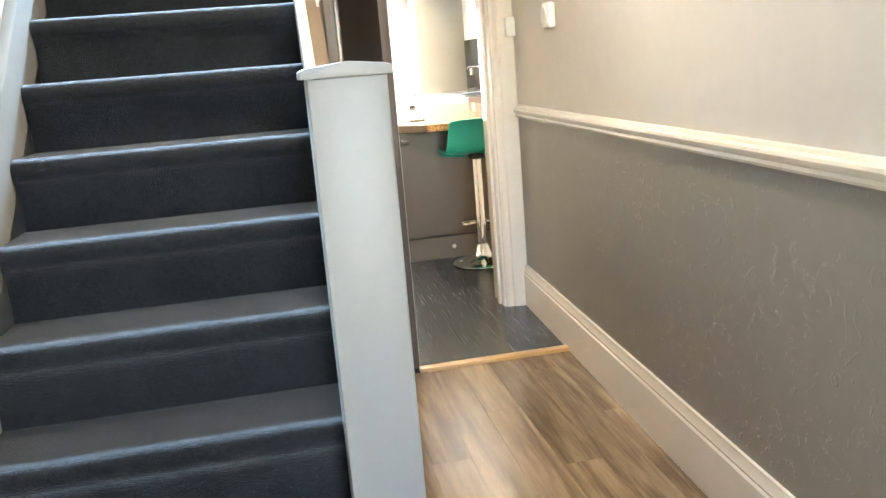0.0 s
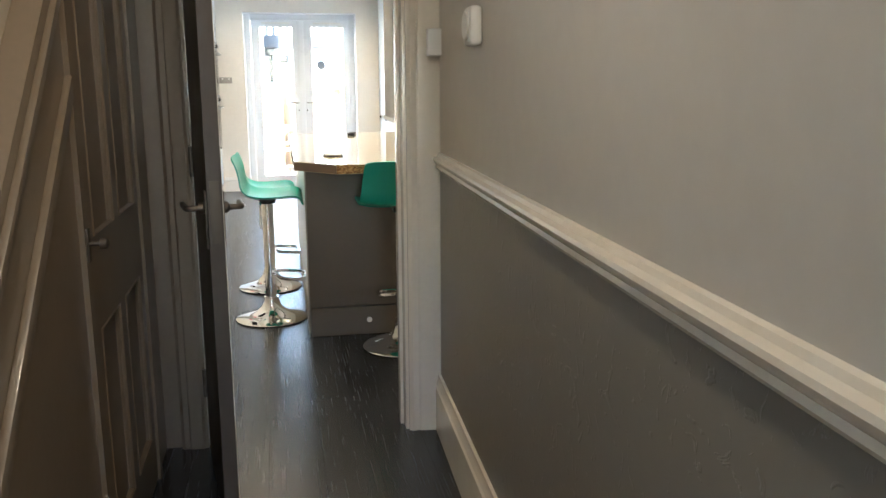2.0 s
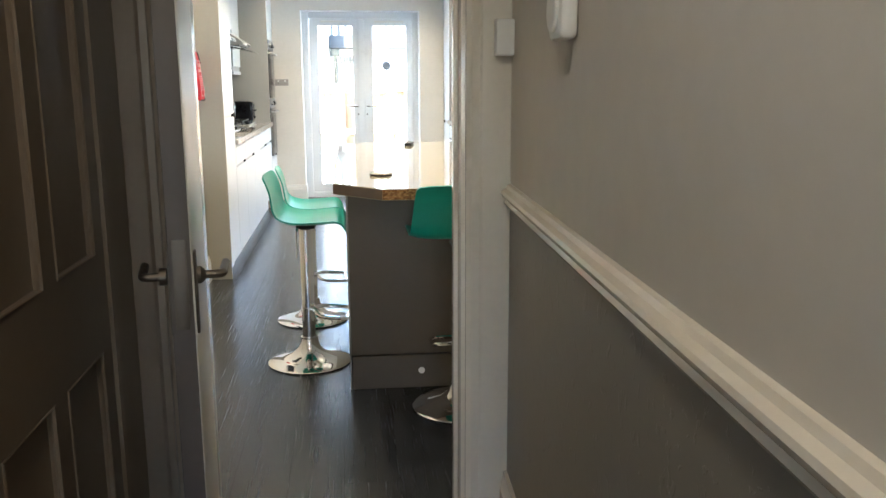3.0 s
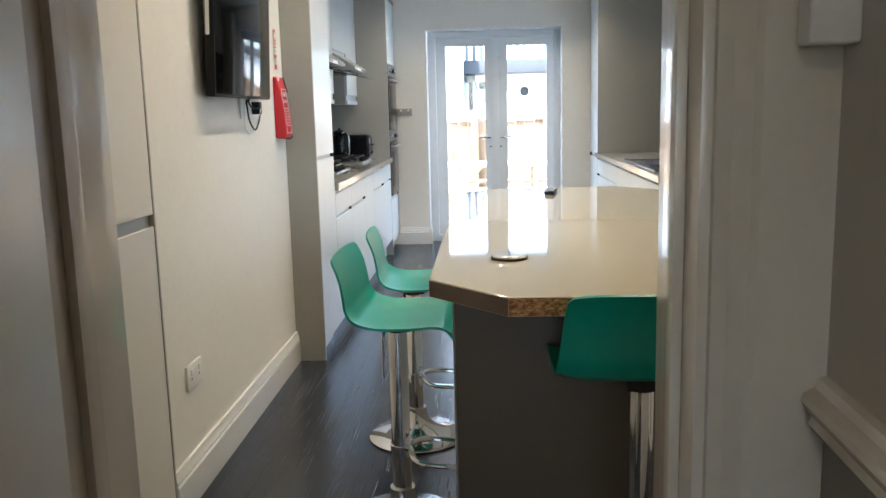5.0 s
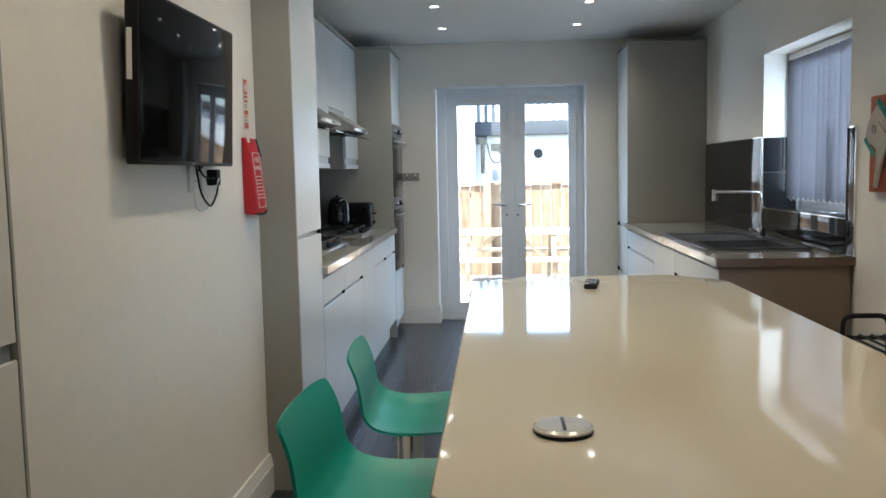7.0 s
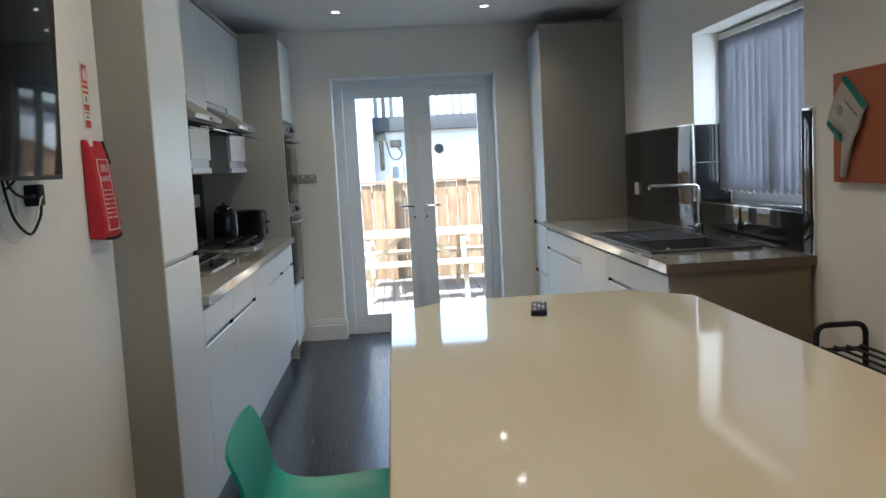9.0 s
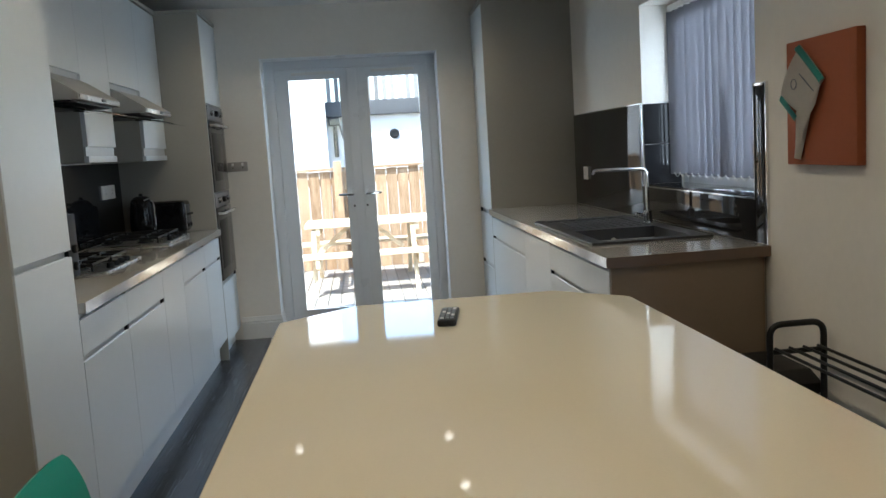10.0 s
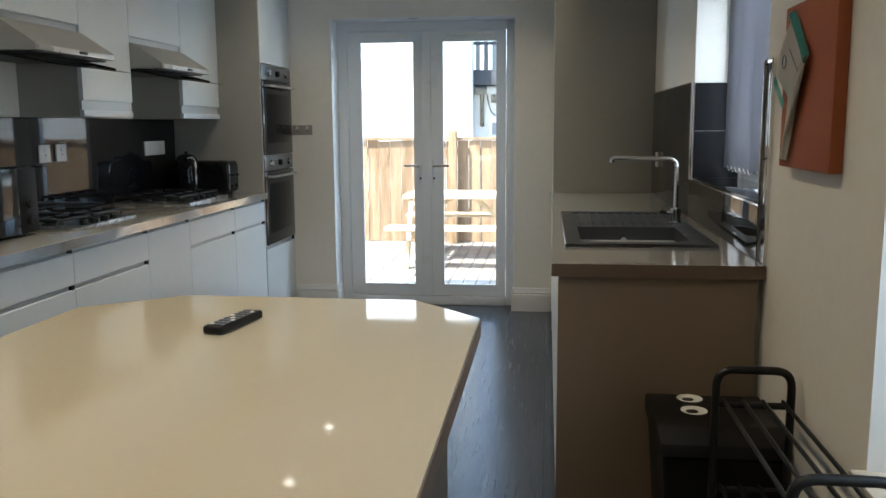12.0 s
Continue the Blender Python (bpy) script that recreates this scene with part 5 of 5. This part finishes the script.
# ---- things on the left worktop ----


def hob(y0, y1):
    h = thing("gas_hob", (-0.38, (y0 + y1) / 2, 0.91), "steel four-burner gas hob with black pan supports", "gas hob", "gas hobs")
    x0, x1 = -0.62, -0.165
    part("plate", box(x0, x1, y0, y1, 0.9103, 0.920, 0.004), M_STEEL, h, "stainless hob plate")
    cx, cy = (x0 + x1) / 2 - 0.03, (y0 + y1) / 2
    for i, (dx, dy, r) in enumerate(((-0.1, -0.14, 0.045), (-0.1, 0.14, 0.035), (0.09, -0.14, 0.035), (0.09, 0.14, 0.05))):
        part("burner", lathe([(r + 0.012, 0.0), (r + 0.012, 0.006), (r, 0.008), (r, 0.02), (r - 0.004, 0.024), (r * 0.4, 0.026)], (cx + dx, cy + dy, 0.92), "z", 24), M_BLACK, h, "black gas burner")
    for s in (-1, 1):
        bm = bmesh.new()
        yc = cy + s * 0.14
        ring = [(cx - 0.2, yc - 0.125, 0.951), (cx + 0.19, yc - 0.125, 0.951), (cx + 0.19, yc + 0.125, 0.951), (cx - 0.2, yc + 0.125, 0.951)]
        tube(ring, 0.007, 6, bm, True)
        for dx in (-0.1, 0.09):
            for a in range(4):
                u = Vector((math.cos(a * math.pi / 2), math.sin(a * math.pi / 2), 0))
                k = 0.1 if a % 2 == 0 else 0.125
                c = Vector((cx + dx, yc, 0.953))
                tube([c + u * 0.02, c + u * k], 0.007, 6, bm)
        for px, py, _ in ring:
            tube([(px, py, 0.951), (px, py, 0.9205)], 0.005, 6, bm)
        part("pan_support", bm, M_BLACK, h, "black cast pan support")
    for i in range(4):
        part("knob", lathe([(0.017, 0), (0.017, 0.012), (0.014, 0.022), (0.006, 0.023)], (x1 - 0.03, y0 + 0.16 + i * 0.085, 0.92), "z", 16), M_BPLAST, h)
    return h


hob(9.03, 9.61)
hob(10.22, 10.79)

mw = thing("microwave", (-0.42, 8.72, 0.91), "black microwave oven standing on the worktop", "microwave")
part("case", box(-0.62, -0.265, 8.46, 8.955, 0.922, 1.185, 0.006), M_BPLAST, mw)
part("door", box(-0.265, -0.245, 8.462, 8.83, 0.925, 1.182, 0.003), M_BGLASS, mw, "black glass door")
part("control_panel", box(-0.265, -0.247, 8.834, 8.953, 0.925, 1.182, 0.003), M_BPLAST, mw)
for z in (0.97, 1.04):
    part("knob", lathe([(0.018, 0), (0.018, 0.01), (0.014, 0.016)], (-0.247, 8.893, z), "x", 16), M_BPLAST, mw)
for x in (-0.59, -0.29):
    for y in (8.49, 8.92):
        part("foot", lathe([(0.012, 0), (0.012, 0.0125)], (x, y, 0.9102), "z", 12), M_BLACK, mw)

kt = thing("kettle", (-0.46, 10.86, 0.91), "black and chrome jug kettle", "kettle")
part("base", lathe([(0.08, 0), (0.082, 0.004), (0.08, 0.018), (0.07, 0.02)], (-0.46, 10.86, 0.9103), "z", 28), M_BPLAST, kt)
part("jug", lathe([(0.078, 0.02), (0.080, 0.03), (0.078, 0.11), (0.070, 0.19), (0.063, 0.235), (0.057, 0.242)], (-0.46, 10.86, 0.9103), "z", 32), M_BGLASS, kt, "glossy black jug")
part("band", lathe([(0.0792, 0.022), (0.0792, 0.032), (0.0787, 0.034)], (-0.46, 10.86, 0.9103), "z", 32), M_CHROME, kt)
part("lid", lathe([(0.057, 0.242), (0.05, 0.252), (0.03, 0.261), (0.012, 0.263), (0.012, 0.277), (0.004, 0.280)], (-0.46, 10.86, 0.9103), "z", 28), M_BPLAST, kt)
part("handle", tube(spline([(-0.425, 10.81, 1.145), (-0.39, 10.79, 1.15), (-0.365, 10.775, 1.10), (-0.365, 10.77, 1.02), (-0.37, 10.775, 0.965), (-0.40, 10.80, 0.955)], 5), 0.009, 10), M_CHROME, kt, "chrome handle")
part("spout", prism([(-0.535, 1.10), (-0.505, 1.05), (-0.50, 1.11)], "y", 10.84, 10.88, 0.004), M_BGLASS, kt)

to = thing("toaster", (-0.36, 10.96, 0.91), "black four-slice toaster with chrome end", "toaster")
part("body", box(-0.50, -0.20, 10.88, 11.07, 0.922, 1.125, 0.03, 4), M_BGLASS, to, "glossy black body")
part("end_panel", box(-0.2035, -0.196, 10.91, 11.04, 0.945, 1.095, 0.003), M_BPLAST, to, "black end panel")
for y in (10.90, 11.045):
    part("end_trim", box(-0.204, -0.195, y, y + 0.008, 0.94, 1.10, 0.002), M_CHROME, to, "chrome end trim")
for y in (10.93, 11.0):
    part("slot", box(-0.46, -0.24, y - 0.014, y + 0.014, 1.1235, 1.1265), M_CHROME, to)
    part("lever", box(-0.196, -0.172, y - 0.012, y + 0.012, 1.03, 1.042, 0.003), M_BPLAST, to)
    part("dial", lathe([(0.013, 0), (0.013, 0.01), (0.01, 0.013)], (-0.196, y, 0.965), "x", 14), M_BPLAST, to)
part("foot", boxes([(-0.47, -0.23, 10.89, 10.91, 0.9103, 0.924), (-0.47, -0.23, 11.02, 11.04, 0.9103, 0.924)]), M_BLACK, to)

# ---- sink and tap ----
sk = thing("kitchen_sink", (2.14, 9.3, 0.91), "black composite sink with ribbed drainer", "sink")
SX0, SX1, SY_0, SY_1 = 1.885, 2.405, 8.75, 9.885
b0, b1, b2, b3 = 1.935, 2.335, 8.805, 9.255
z = 0.9105
part("rim", boxes([(SX0, b0, SY_0, SY_1, z, z + 0.011), (b1, SX1, SY_0, SY_1, z, z + 0.011), (b0, b1, SY_0, b2, z, z + 0.011), (b0, b1, b3, b3 + 0.06, z, z + 0.011), (b0, b1, 9.84, SY_1, z, z + 0.011), (b0, b1, b3 + 0.06, 9.84, z, z + 0.004)]), M_SINK, sk, smooth=False)
part("bowl", boxes([(b0, b1, b2, b3, 0.735, 0.74), (b0, b0 + 0.004, b2, b3, 0.74, 0.9215), (b1 - 0.004, b1, b2, b3, 0.74, 0.9215), (b0 + 0.004, b1 - 0.004, b2, b2 + 0.004, 0.74, 0.9215), (b0 + 0.004, b1 - 0.004, b3 - 0.004, b3, 0.74, 0.9215)]), M_SINK, sk, smooth=False)
for i in range(9):
    x = 1.965 + i * 0.042
    part("drainer_rib", box(x, x + 0.012, 9.34, 9.82, z + 0.0042, z + 0.009, 0.002), M_SINK, sk)
part("waste", lathe([(0.04, 0), (0.04, 0.004), (0.03, 0.006), (0.028, 0.002)], (2.13, 9.03, 0.7402), "z", 24), M_CHROME, sk, "chrome waste")
part("overflow", lathe([(0.014, 0), (0.014, 0.003), (0.008, 0.004)], (2.13, 9.2505, 0.865), "y", 16), M_CHROME, sk)
part("edge_strip", tube([(SX0, SY_0, z + 0.006), (SX1, SY_0, z + 0.006), (SX1, SY_1, z + 0.006), (SX0, SY_1, z + 0.006)], 0.005, 6, closed=True), M_SINK, sk)
tp = thing("kitchen_tap", (2.345, 9.44, 0.9215), "tall chrome kitchen tap with swivel spout", "tap")
part("body", lathe([(0.026, 0), (0.026, 0.004), (0.022, 0.008), (0.022, 0.062), (0.014, 0.066)], (2.355, 9.40, 0.922), "z", 24), M_CHROME, tp)
part("spout", tube(rounded([(2.355, 9.40, 0.985), (2.355, 9.40, 1.192), (2.09, 9.40, 1.198), (2.085, 9.40, 1.178)], 0.03), 0.0095, 12), M_CHROME, tp)
part("lever", tube([(2.33, 9.40, 0.965), (2.285, 9.375, 0.975)], 0.007, 8), M_CHROME, tp)

# ---- canvas board with leaflets ----
nb = thing("canvas_board", (2.46, 7.99, 1.22), "square rust-orange canvas on the wall with leaflets tucked at its edge", "notice board")
part("canvas", box(2.447, 2.4772, 7.785, 8.198, 1.222, 1.64, 0.003), M_BOARD, nb)


def leaflet(pts, x, material, bow, name="leaflet", label="", t=0.0008):
    """A bent sheet from its four corners (y, z) hanging in front of the canvas."""
    bm = bmesh.new()
    g = []
    for i in range(7):
        row = []
        for j in range(7):
            u, v = i / 6, j / 6
            y = (1 - u) * (1 - v) * pts[0][0] + u * (1 - v) * pts[1][0] + u * v * pts[2][0] + (1 - u) * v * pts[3][0]
            z = (1 - u) * (1 - v) * pts[0][1] + u * (1 - v) * pts[1][1] + u * v * pts[2][1] + (1 - u) * v * pts[3][1]
            row.append(bm.verts.new((x - bow * (math.sin(math.pi * u) + 0.6 * v * v), y, z)))
        g.append(row)
    for i in range(6):
        for j in range(6):
            bm.faces.new((g[i][j], g[i + 1][j], g[i + 1][j + 1], g[i][j + 1]))
    bmesh.ops.solidify(bm, geom=bm.faces, thickness=t)
    return bm


leaf_a = solid("leaflet", leaflet([(8.24, 1.46), (8.10, 1.625), (7.94, 1.50), (8.05, 1.37)], 2.444, M_PAPER, 0.012), M_PAPER, "cream printed leaflet tucked behind the canvas edge", "leaflet", "leaflets on the canvas")
part("print_band", leaflet([(8.12, 1.602), (8.10, 1.625), (7.94, 1.50), (7.955, 1.478)], 2.441, M_PAPERTEAL, 0.012), M_PAPERTEAL, leaf_a, "teal printed band")
part("print_ring", tube([(2.424, 8.11 + 0.017 * math.cos(a), 1.495 + 0.017 * math.sin(a)) for a in (k * math.pi / 8 for k in range(16))], 0.0014, 6, closed=True), M_PAPERGREY, leaf_a, "grey printed ring")
part("print_strip", leaflet([(8.212, 1.446), (8.196, 1.464), (8.092, 1.388), (8.104, 1.368)], 2.426, M_PAPERTEAL, 0.002), M_PAPERTEAL, leaf_a, "dark teal strip along the lower edge")
for k in range(4):
    y, z = 8.055 - 0.016 * k, 1.515 - 0.012 * k
    part("text_bar", leaflet([(y + 0.022, z + 0.010), (y + 0.019, z + 0.014), (y - 0.022, z - 0.014), (y - 0.019, z - 0.018)], 2.425, M_PAPERGREY, 0.001), M_PAPERGREY, leaf_a)
leaf_b = solid("leaflet", leaflet([(8.10, 1.40), (7.955, 1.505), (7.985, 1.42), (8.075, 1.30)], 2.434, M_PAPER, 0.008), M_PAPER, "pale folded leaflet behind the first", "leaflet", "leaflets on the canvas")
leaf_c = solid("leaflet", leaflet([(8.13, 1.40), (8.02, 1.44), (8.09, 1.24), (8.13, 1.25)], 2.442, M_PAPER, 0.010), M_PAPER, "curled cream leaflet hanging below the others", "leaflet", "leaflets on the canvas")

# ---- shoe rack and bin ----
rk = thing("shoe_rack", (2.36, 7.65, 0), "black tubular metal shoe rack standing along the wall", "shoe rack")
RX0, RX1, RY0, RY1, RH = 2.262, 2.452, 7.30, 7.985, 0.70
for y in (RY0, RY1):
    part("end_frame", tube(rounded([(RX0, y, 0.0), (RX0, y, RH), (RX1, y, RH), (RX1, y, 0.0)], 0.045, 6), 0.0110, 12), M_BLACK, rk, "black hoop end frame")
    for z in (0.13, 0.37, 0.605):
        part("cross_bar", tube([(RX0 + 0.008, y, z), (RX1 - 0.008, y, z)], 0.009, 10), M_BLACK, rk)
for z in (0.13, 0.37, 0.605):
    for i in range(4):
        x = RX0 + 0.02 + i * (RX1 - RX0 - 0.04) / 3
        part("shelf_rod", tube([(x, RY0, z + 0.012), (x, RY1, z + 0.012)], 0.0055, 8), M_BLACK, rk)
bn = thing("waste_bin", (2.3, 8.2, 0), "black plastic waste bin with cartoon eye stickers on its lid", "bin")
bm = bmesh.new()
bot, top = (2.165, 2.44, 8.05, 8.34), (2.135, 2.465, 8.02, 8.37)
vs = [bm.verts.new((x, y, 0.0)) for x, y in ((bot[0], bot[2]), (bot[1], bot[2]), (bot[1], bot[3]), (bot[0], bot[3]))] + [bm.verts.new((x, y, 0.44)) for x, y in ((top[0], top[2]), (top[1], top[2]), (top[1], top[3]), (top[0], top[3]))]
for f in ((0, 1, 2, 3), (4, 5, 6, 7), (0, 1, 5, 4), (1, 2, 6, 5), (2, 3, 7, 6), (3, 0, 4, 7)):
    bm.faces.new([vs[i] for i in f])
bmesh.ops.recalc_face_normals(bm, faces=bm.faces)
bmesh.ops.bevel(bm, geom=list(bm.edges), offset=0.015, segments=3, affect='EDGES', profile=0.6)
part("body", bm, M_BPLAST, bn)
lid = part("lid", prism([(8.01, 0.441), (8.38, 0.441), (8.38, 0.495), (8.37, 0.505), (8.10, 0.505), (8.02, 0.475)], "x", 2.128, 2.47, 0.008), M_BPLAST, bn, "black lid")
for x, y in ((2.255, 8.33), (2.25, 8.22)):
    e = part("eye_sticker", lathe([(0.001, 0.0), (0.039, 0.0), (0.038, 0.0008), (0.001, 0.001)], (x, y, 0.5055), "z", 20), M_WHITEPRINT, lid, "white eye sticker")
    part("pupil", lathe([(0.001, 0.0), (0.018, 0.0), (0.017, 0.0006), (0.001, 0.0008)], (x - 0.008, y - 0.014, 0.5067), "z", 16), M_BLACK, e)

# ---- garden ----
ground = solid("ground", box(-400, 400, 12.06, 800, -0.35, -0.25), M_GROUND, "bare garden ground running to the distance", "ground", kind="structure", smooth=False)
solid("ground", box(-400, 400, -400, 12.06, -0.35, -0.25), M_GROUND, "bare ground around the house", "ground", kind="structure", smooth=False)
pt = thing("picnic_table", (0.9, 14.6, -0.10), "bleached pine picnic table with attached benches on the deck", "picnic table")
for i in range(5):
    y = 14.36 + i * 0.145
    part("top_board", box(0.31, 1.91, y, y + 0.138, 0.585, 0.625, 0.004), M_PINE, pt)
for y in (13.92, 14.06, 15.22, 15.36):
    part("bench_board", box(0.20, 1.88, y, y + 0.13, 0.30, 0.335, 0.004), M_PINE, pt)
for x in (0.38, 1.45):
    for s in (-1, 1):
        yc = 14.71
        part("leg", prism([(yc + s * 0.22, 0.58), (yc + s * 0.31, 0.58), (yc + s * 0.74, -0.10), (yc + s * 0.65, -0.10)], "x", x, x + 0.045, 0.003), M_PINE, pt)
    part("bearer", box(x + 0.046, x + 0.09, 13.93, 15.48, 0.205, 0.299, 0.003), M_PINE, pt)
    part("top_batten", box(x + 0.046, x + 0.09, 14.38, 15.06, 0.50, 0.584, 0.003), M_PINE, pt)
    sx = 1 if x < 0.9 else -1
    part("brace", prism([(x + sx * 0.09, 0.27), (x + sx * 0.45, 0.58), (x + sx * 0.38, 0.58), (x + sx * 0.06, 0.31)], "y", 14.68, 14.72), M_PINE, pt)

fn = thing("fence", (0.9, 16.05, -0.10), "pale softwood close-boarded fence at the garden end", "fence")
part("capping", box(-4.5, 6.5, 15.99, 16.10, 1.165, 1.20, 0.004), M_FENCE, fn, "pale fence capping rail")
for z in (0.05, 0.44, 0.98):
    part("rail", box(-4.5, 6.5, 16.065, 16.11, z, z + 0.085, 0.004), M_FENCE, fn)
fb_mesh = None
for i in range(78):
    x = -4.5 + i * 0.141
    if fb_mesh is None:
        o = part("fence_board", box(0, 0.135, 0, 0.018, -0.09, 1.165), M_FENCE, fn, smooth=False)
        fb_mesh = o.data
        fb_mesh.transform(Matrix.Translation(ORIGIN[fn]))
    else:
        o = new("fence_board", fb_mesh)
        o.parent = fn
    o.location = Vector((x, 16.026 + random.uniform(0, 0.020), random.uniform(-0.012, 0.0))) - ORIGIN[fn]
for x in (-3.05, -1.20, 0.62, 2.45, 4.3):
    part("post", box(x, x + 0.1, 15.88, 15.98, -0.1, 1.28, 0.006), M_FENCE, fn)

# white-rendered neighbour behind the fence, with a railed flat roof
hs = thing("neighbour_house", (5.0, 24, -0.25), "white-rendered house extension with railed flat roof behind the fence", "house")
part("wall", box(0.15, 9.5, 22.5, 29.0, -0.25, 2.12), M_RENDER, hs, smooth=False)
part("roof", box(0.0, 9.7, 22.3, 29.2, 2.121, 2.42, 0.02), M_ROOF, hs, "grey felt flat roof edge")
part("railing_rail", box(0.05, 9.6, 22.38, 22.44, 2.90, 2.96, 0.005), M_ROOF, hs)
for i in range(60):
    x = 0.08 + i * 0.16
    part("baluster", box(x, x + 0.085, 22.39, 22.43, 2.421, 2.98 + 0.04 * ((i * 7) % 3)), M_RAIL, hs, smooth=False)
mb = part("meter_box", box(0.66, 0.93, 22.40, 22.499, 1.08, 1.49, 0.012), M_UPVC, hs, "white meter box")
part("door", box(0.72, 0.87, 22.392, 22.3995, 1.16, 1.40, 0.003), M_PAPERGREY, mb, "grey meter box door")
part("round_vent", lathe([(0.1, 0), (0.1, -0.03), (0.07, -0.04), (0.06, -0.02)], (1.71, 22.499, 1.727), "y", 20), M_BLACK, hs)
part("drain_pipe", tube([(0.52, 22.44, 2.1), (0.52, 22.44, 1.32)], 0.045, 10), M_BLACK, hs)
part("flood_lamp", boxes([(0.40, 0.62, 22.3, 22.44, 1.94, 2.11), (0.70, 0.93, 22.36, 22.44, 1.79, 1.95)], 0.02), M_BLACK, hs)
part("cable", tube(spline([(0.85, 22.42, 1.80), (0.94, 22.42, 1.66), (0.84, 22.42, 1.54), (0.70, 22.42, 1.62), (0.62, 22.42, 1.95)], 5), 0.014, 6), M_BLACK, hs)
h2 = thing("neighbour_wall", (-4, 21, -0.25), "tall white-rendered garden wall of the next house", "garden wall")
part("wall", box(-9.5, 0.36, 22.0, 22.45, -0.25, 5.2), M_RENDER, h2, smooth=False)
part("coping", box(-9.55, 0.41, 21.95, 22.5, 5.2, 5.28, 0.01), M_ROOF, h2)

# ---- boards of the floors and the deck ----
fk = bpy.data.objects["floor_kitchen"]
fh = bpy.data.objects["floor_hall"]


def planks(parent, name, x0, x1, y0, y1, z, wide, long, material, t=0.012, gap=0.0004, bev=0.0005):
    """Staggered boards along y, cut to the room's edges; alike lengths share a mesh."""
    cache = {}
    i, x = 0, x0
    while x < x1 - 0.01:
        w = min(wide, x1 - x)
        y = y0 - (i * 0.37 % 1.0) * long
        while y < y1:
            a, b = max(y, y0), min(y + long, y1)
            if b - a > 0.03:
                key = (round(w, 3), round(b - a, 3))
                if key not in cache:
                    me = bpy.data.meshes.new(name)
                    bm = box(gap / 2, w - gap / 2, gap / 2, b - a - gap / 2, -t, 0.0)
                    tops = [e for e in bm.edges if all(v.co.z > -0.0001 for v in e.verts)]
                    bmesh.ops.bevel(bm, geom=tops, offset=bev, segments=1, affect='EDGES')
                    bm.to_mesh(me)
                    bm.free()
                    me.materials.append(material)
                    cache[key] = me
                o = new(name, cache[key])
                o.parent = parent
                o.location = Vector((x, a, z)) - ORIGIN[parent]
            y += long
        x += wide
        i += 1


planks(fh, "floor_board", STAIR_L, HALL_R, -2.45, STRIP_Y - 0.02, 0.0, 0.132, 1.29, M_HALLFLOOR)
planks(fk, "floor_board", 0.0, 1.2, STRIP_Y - 0.02, DOOR_Y1, 0.0, 0.183, 1.22, M_KFLOOR)
planks(fk, "floor_board", -0.2, WALL_R, DOOR_Y1, 7.9, 0.0, 0.183, 1.22, M_KFLOOR)
planks(fk, "floor_board", -0.2, WALL_R, 7.9, FAR_Y + 0.24, 0.0, 0.183, 1.22, M_KFLOOR)
dk = solid("deck", box(-4.5, 6.5, 12.08, 16.2, -0.24, -0.125), M_DECK, "weathered grey timber deck outside the doors", "deck", kind="structure", smooth=False)
planks(dk, "deck_board", -4.5, 6.5, 12.06, 16.2, -0.10, 0.126, 4.2, M_DECK, 0.024, 0.007, 0.002)
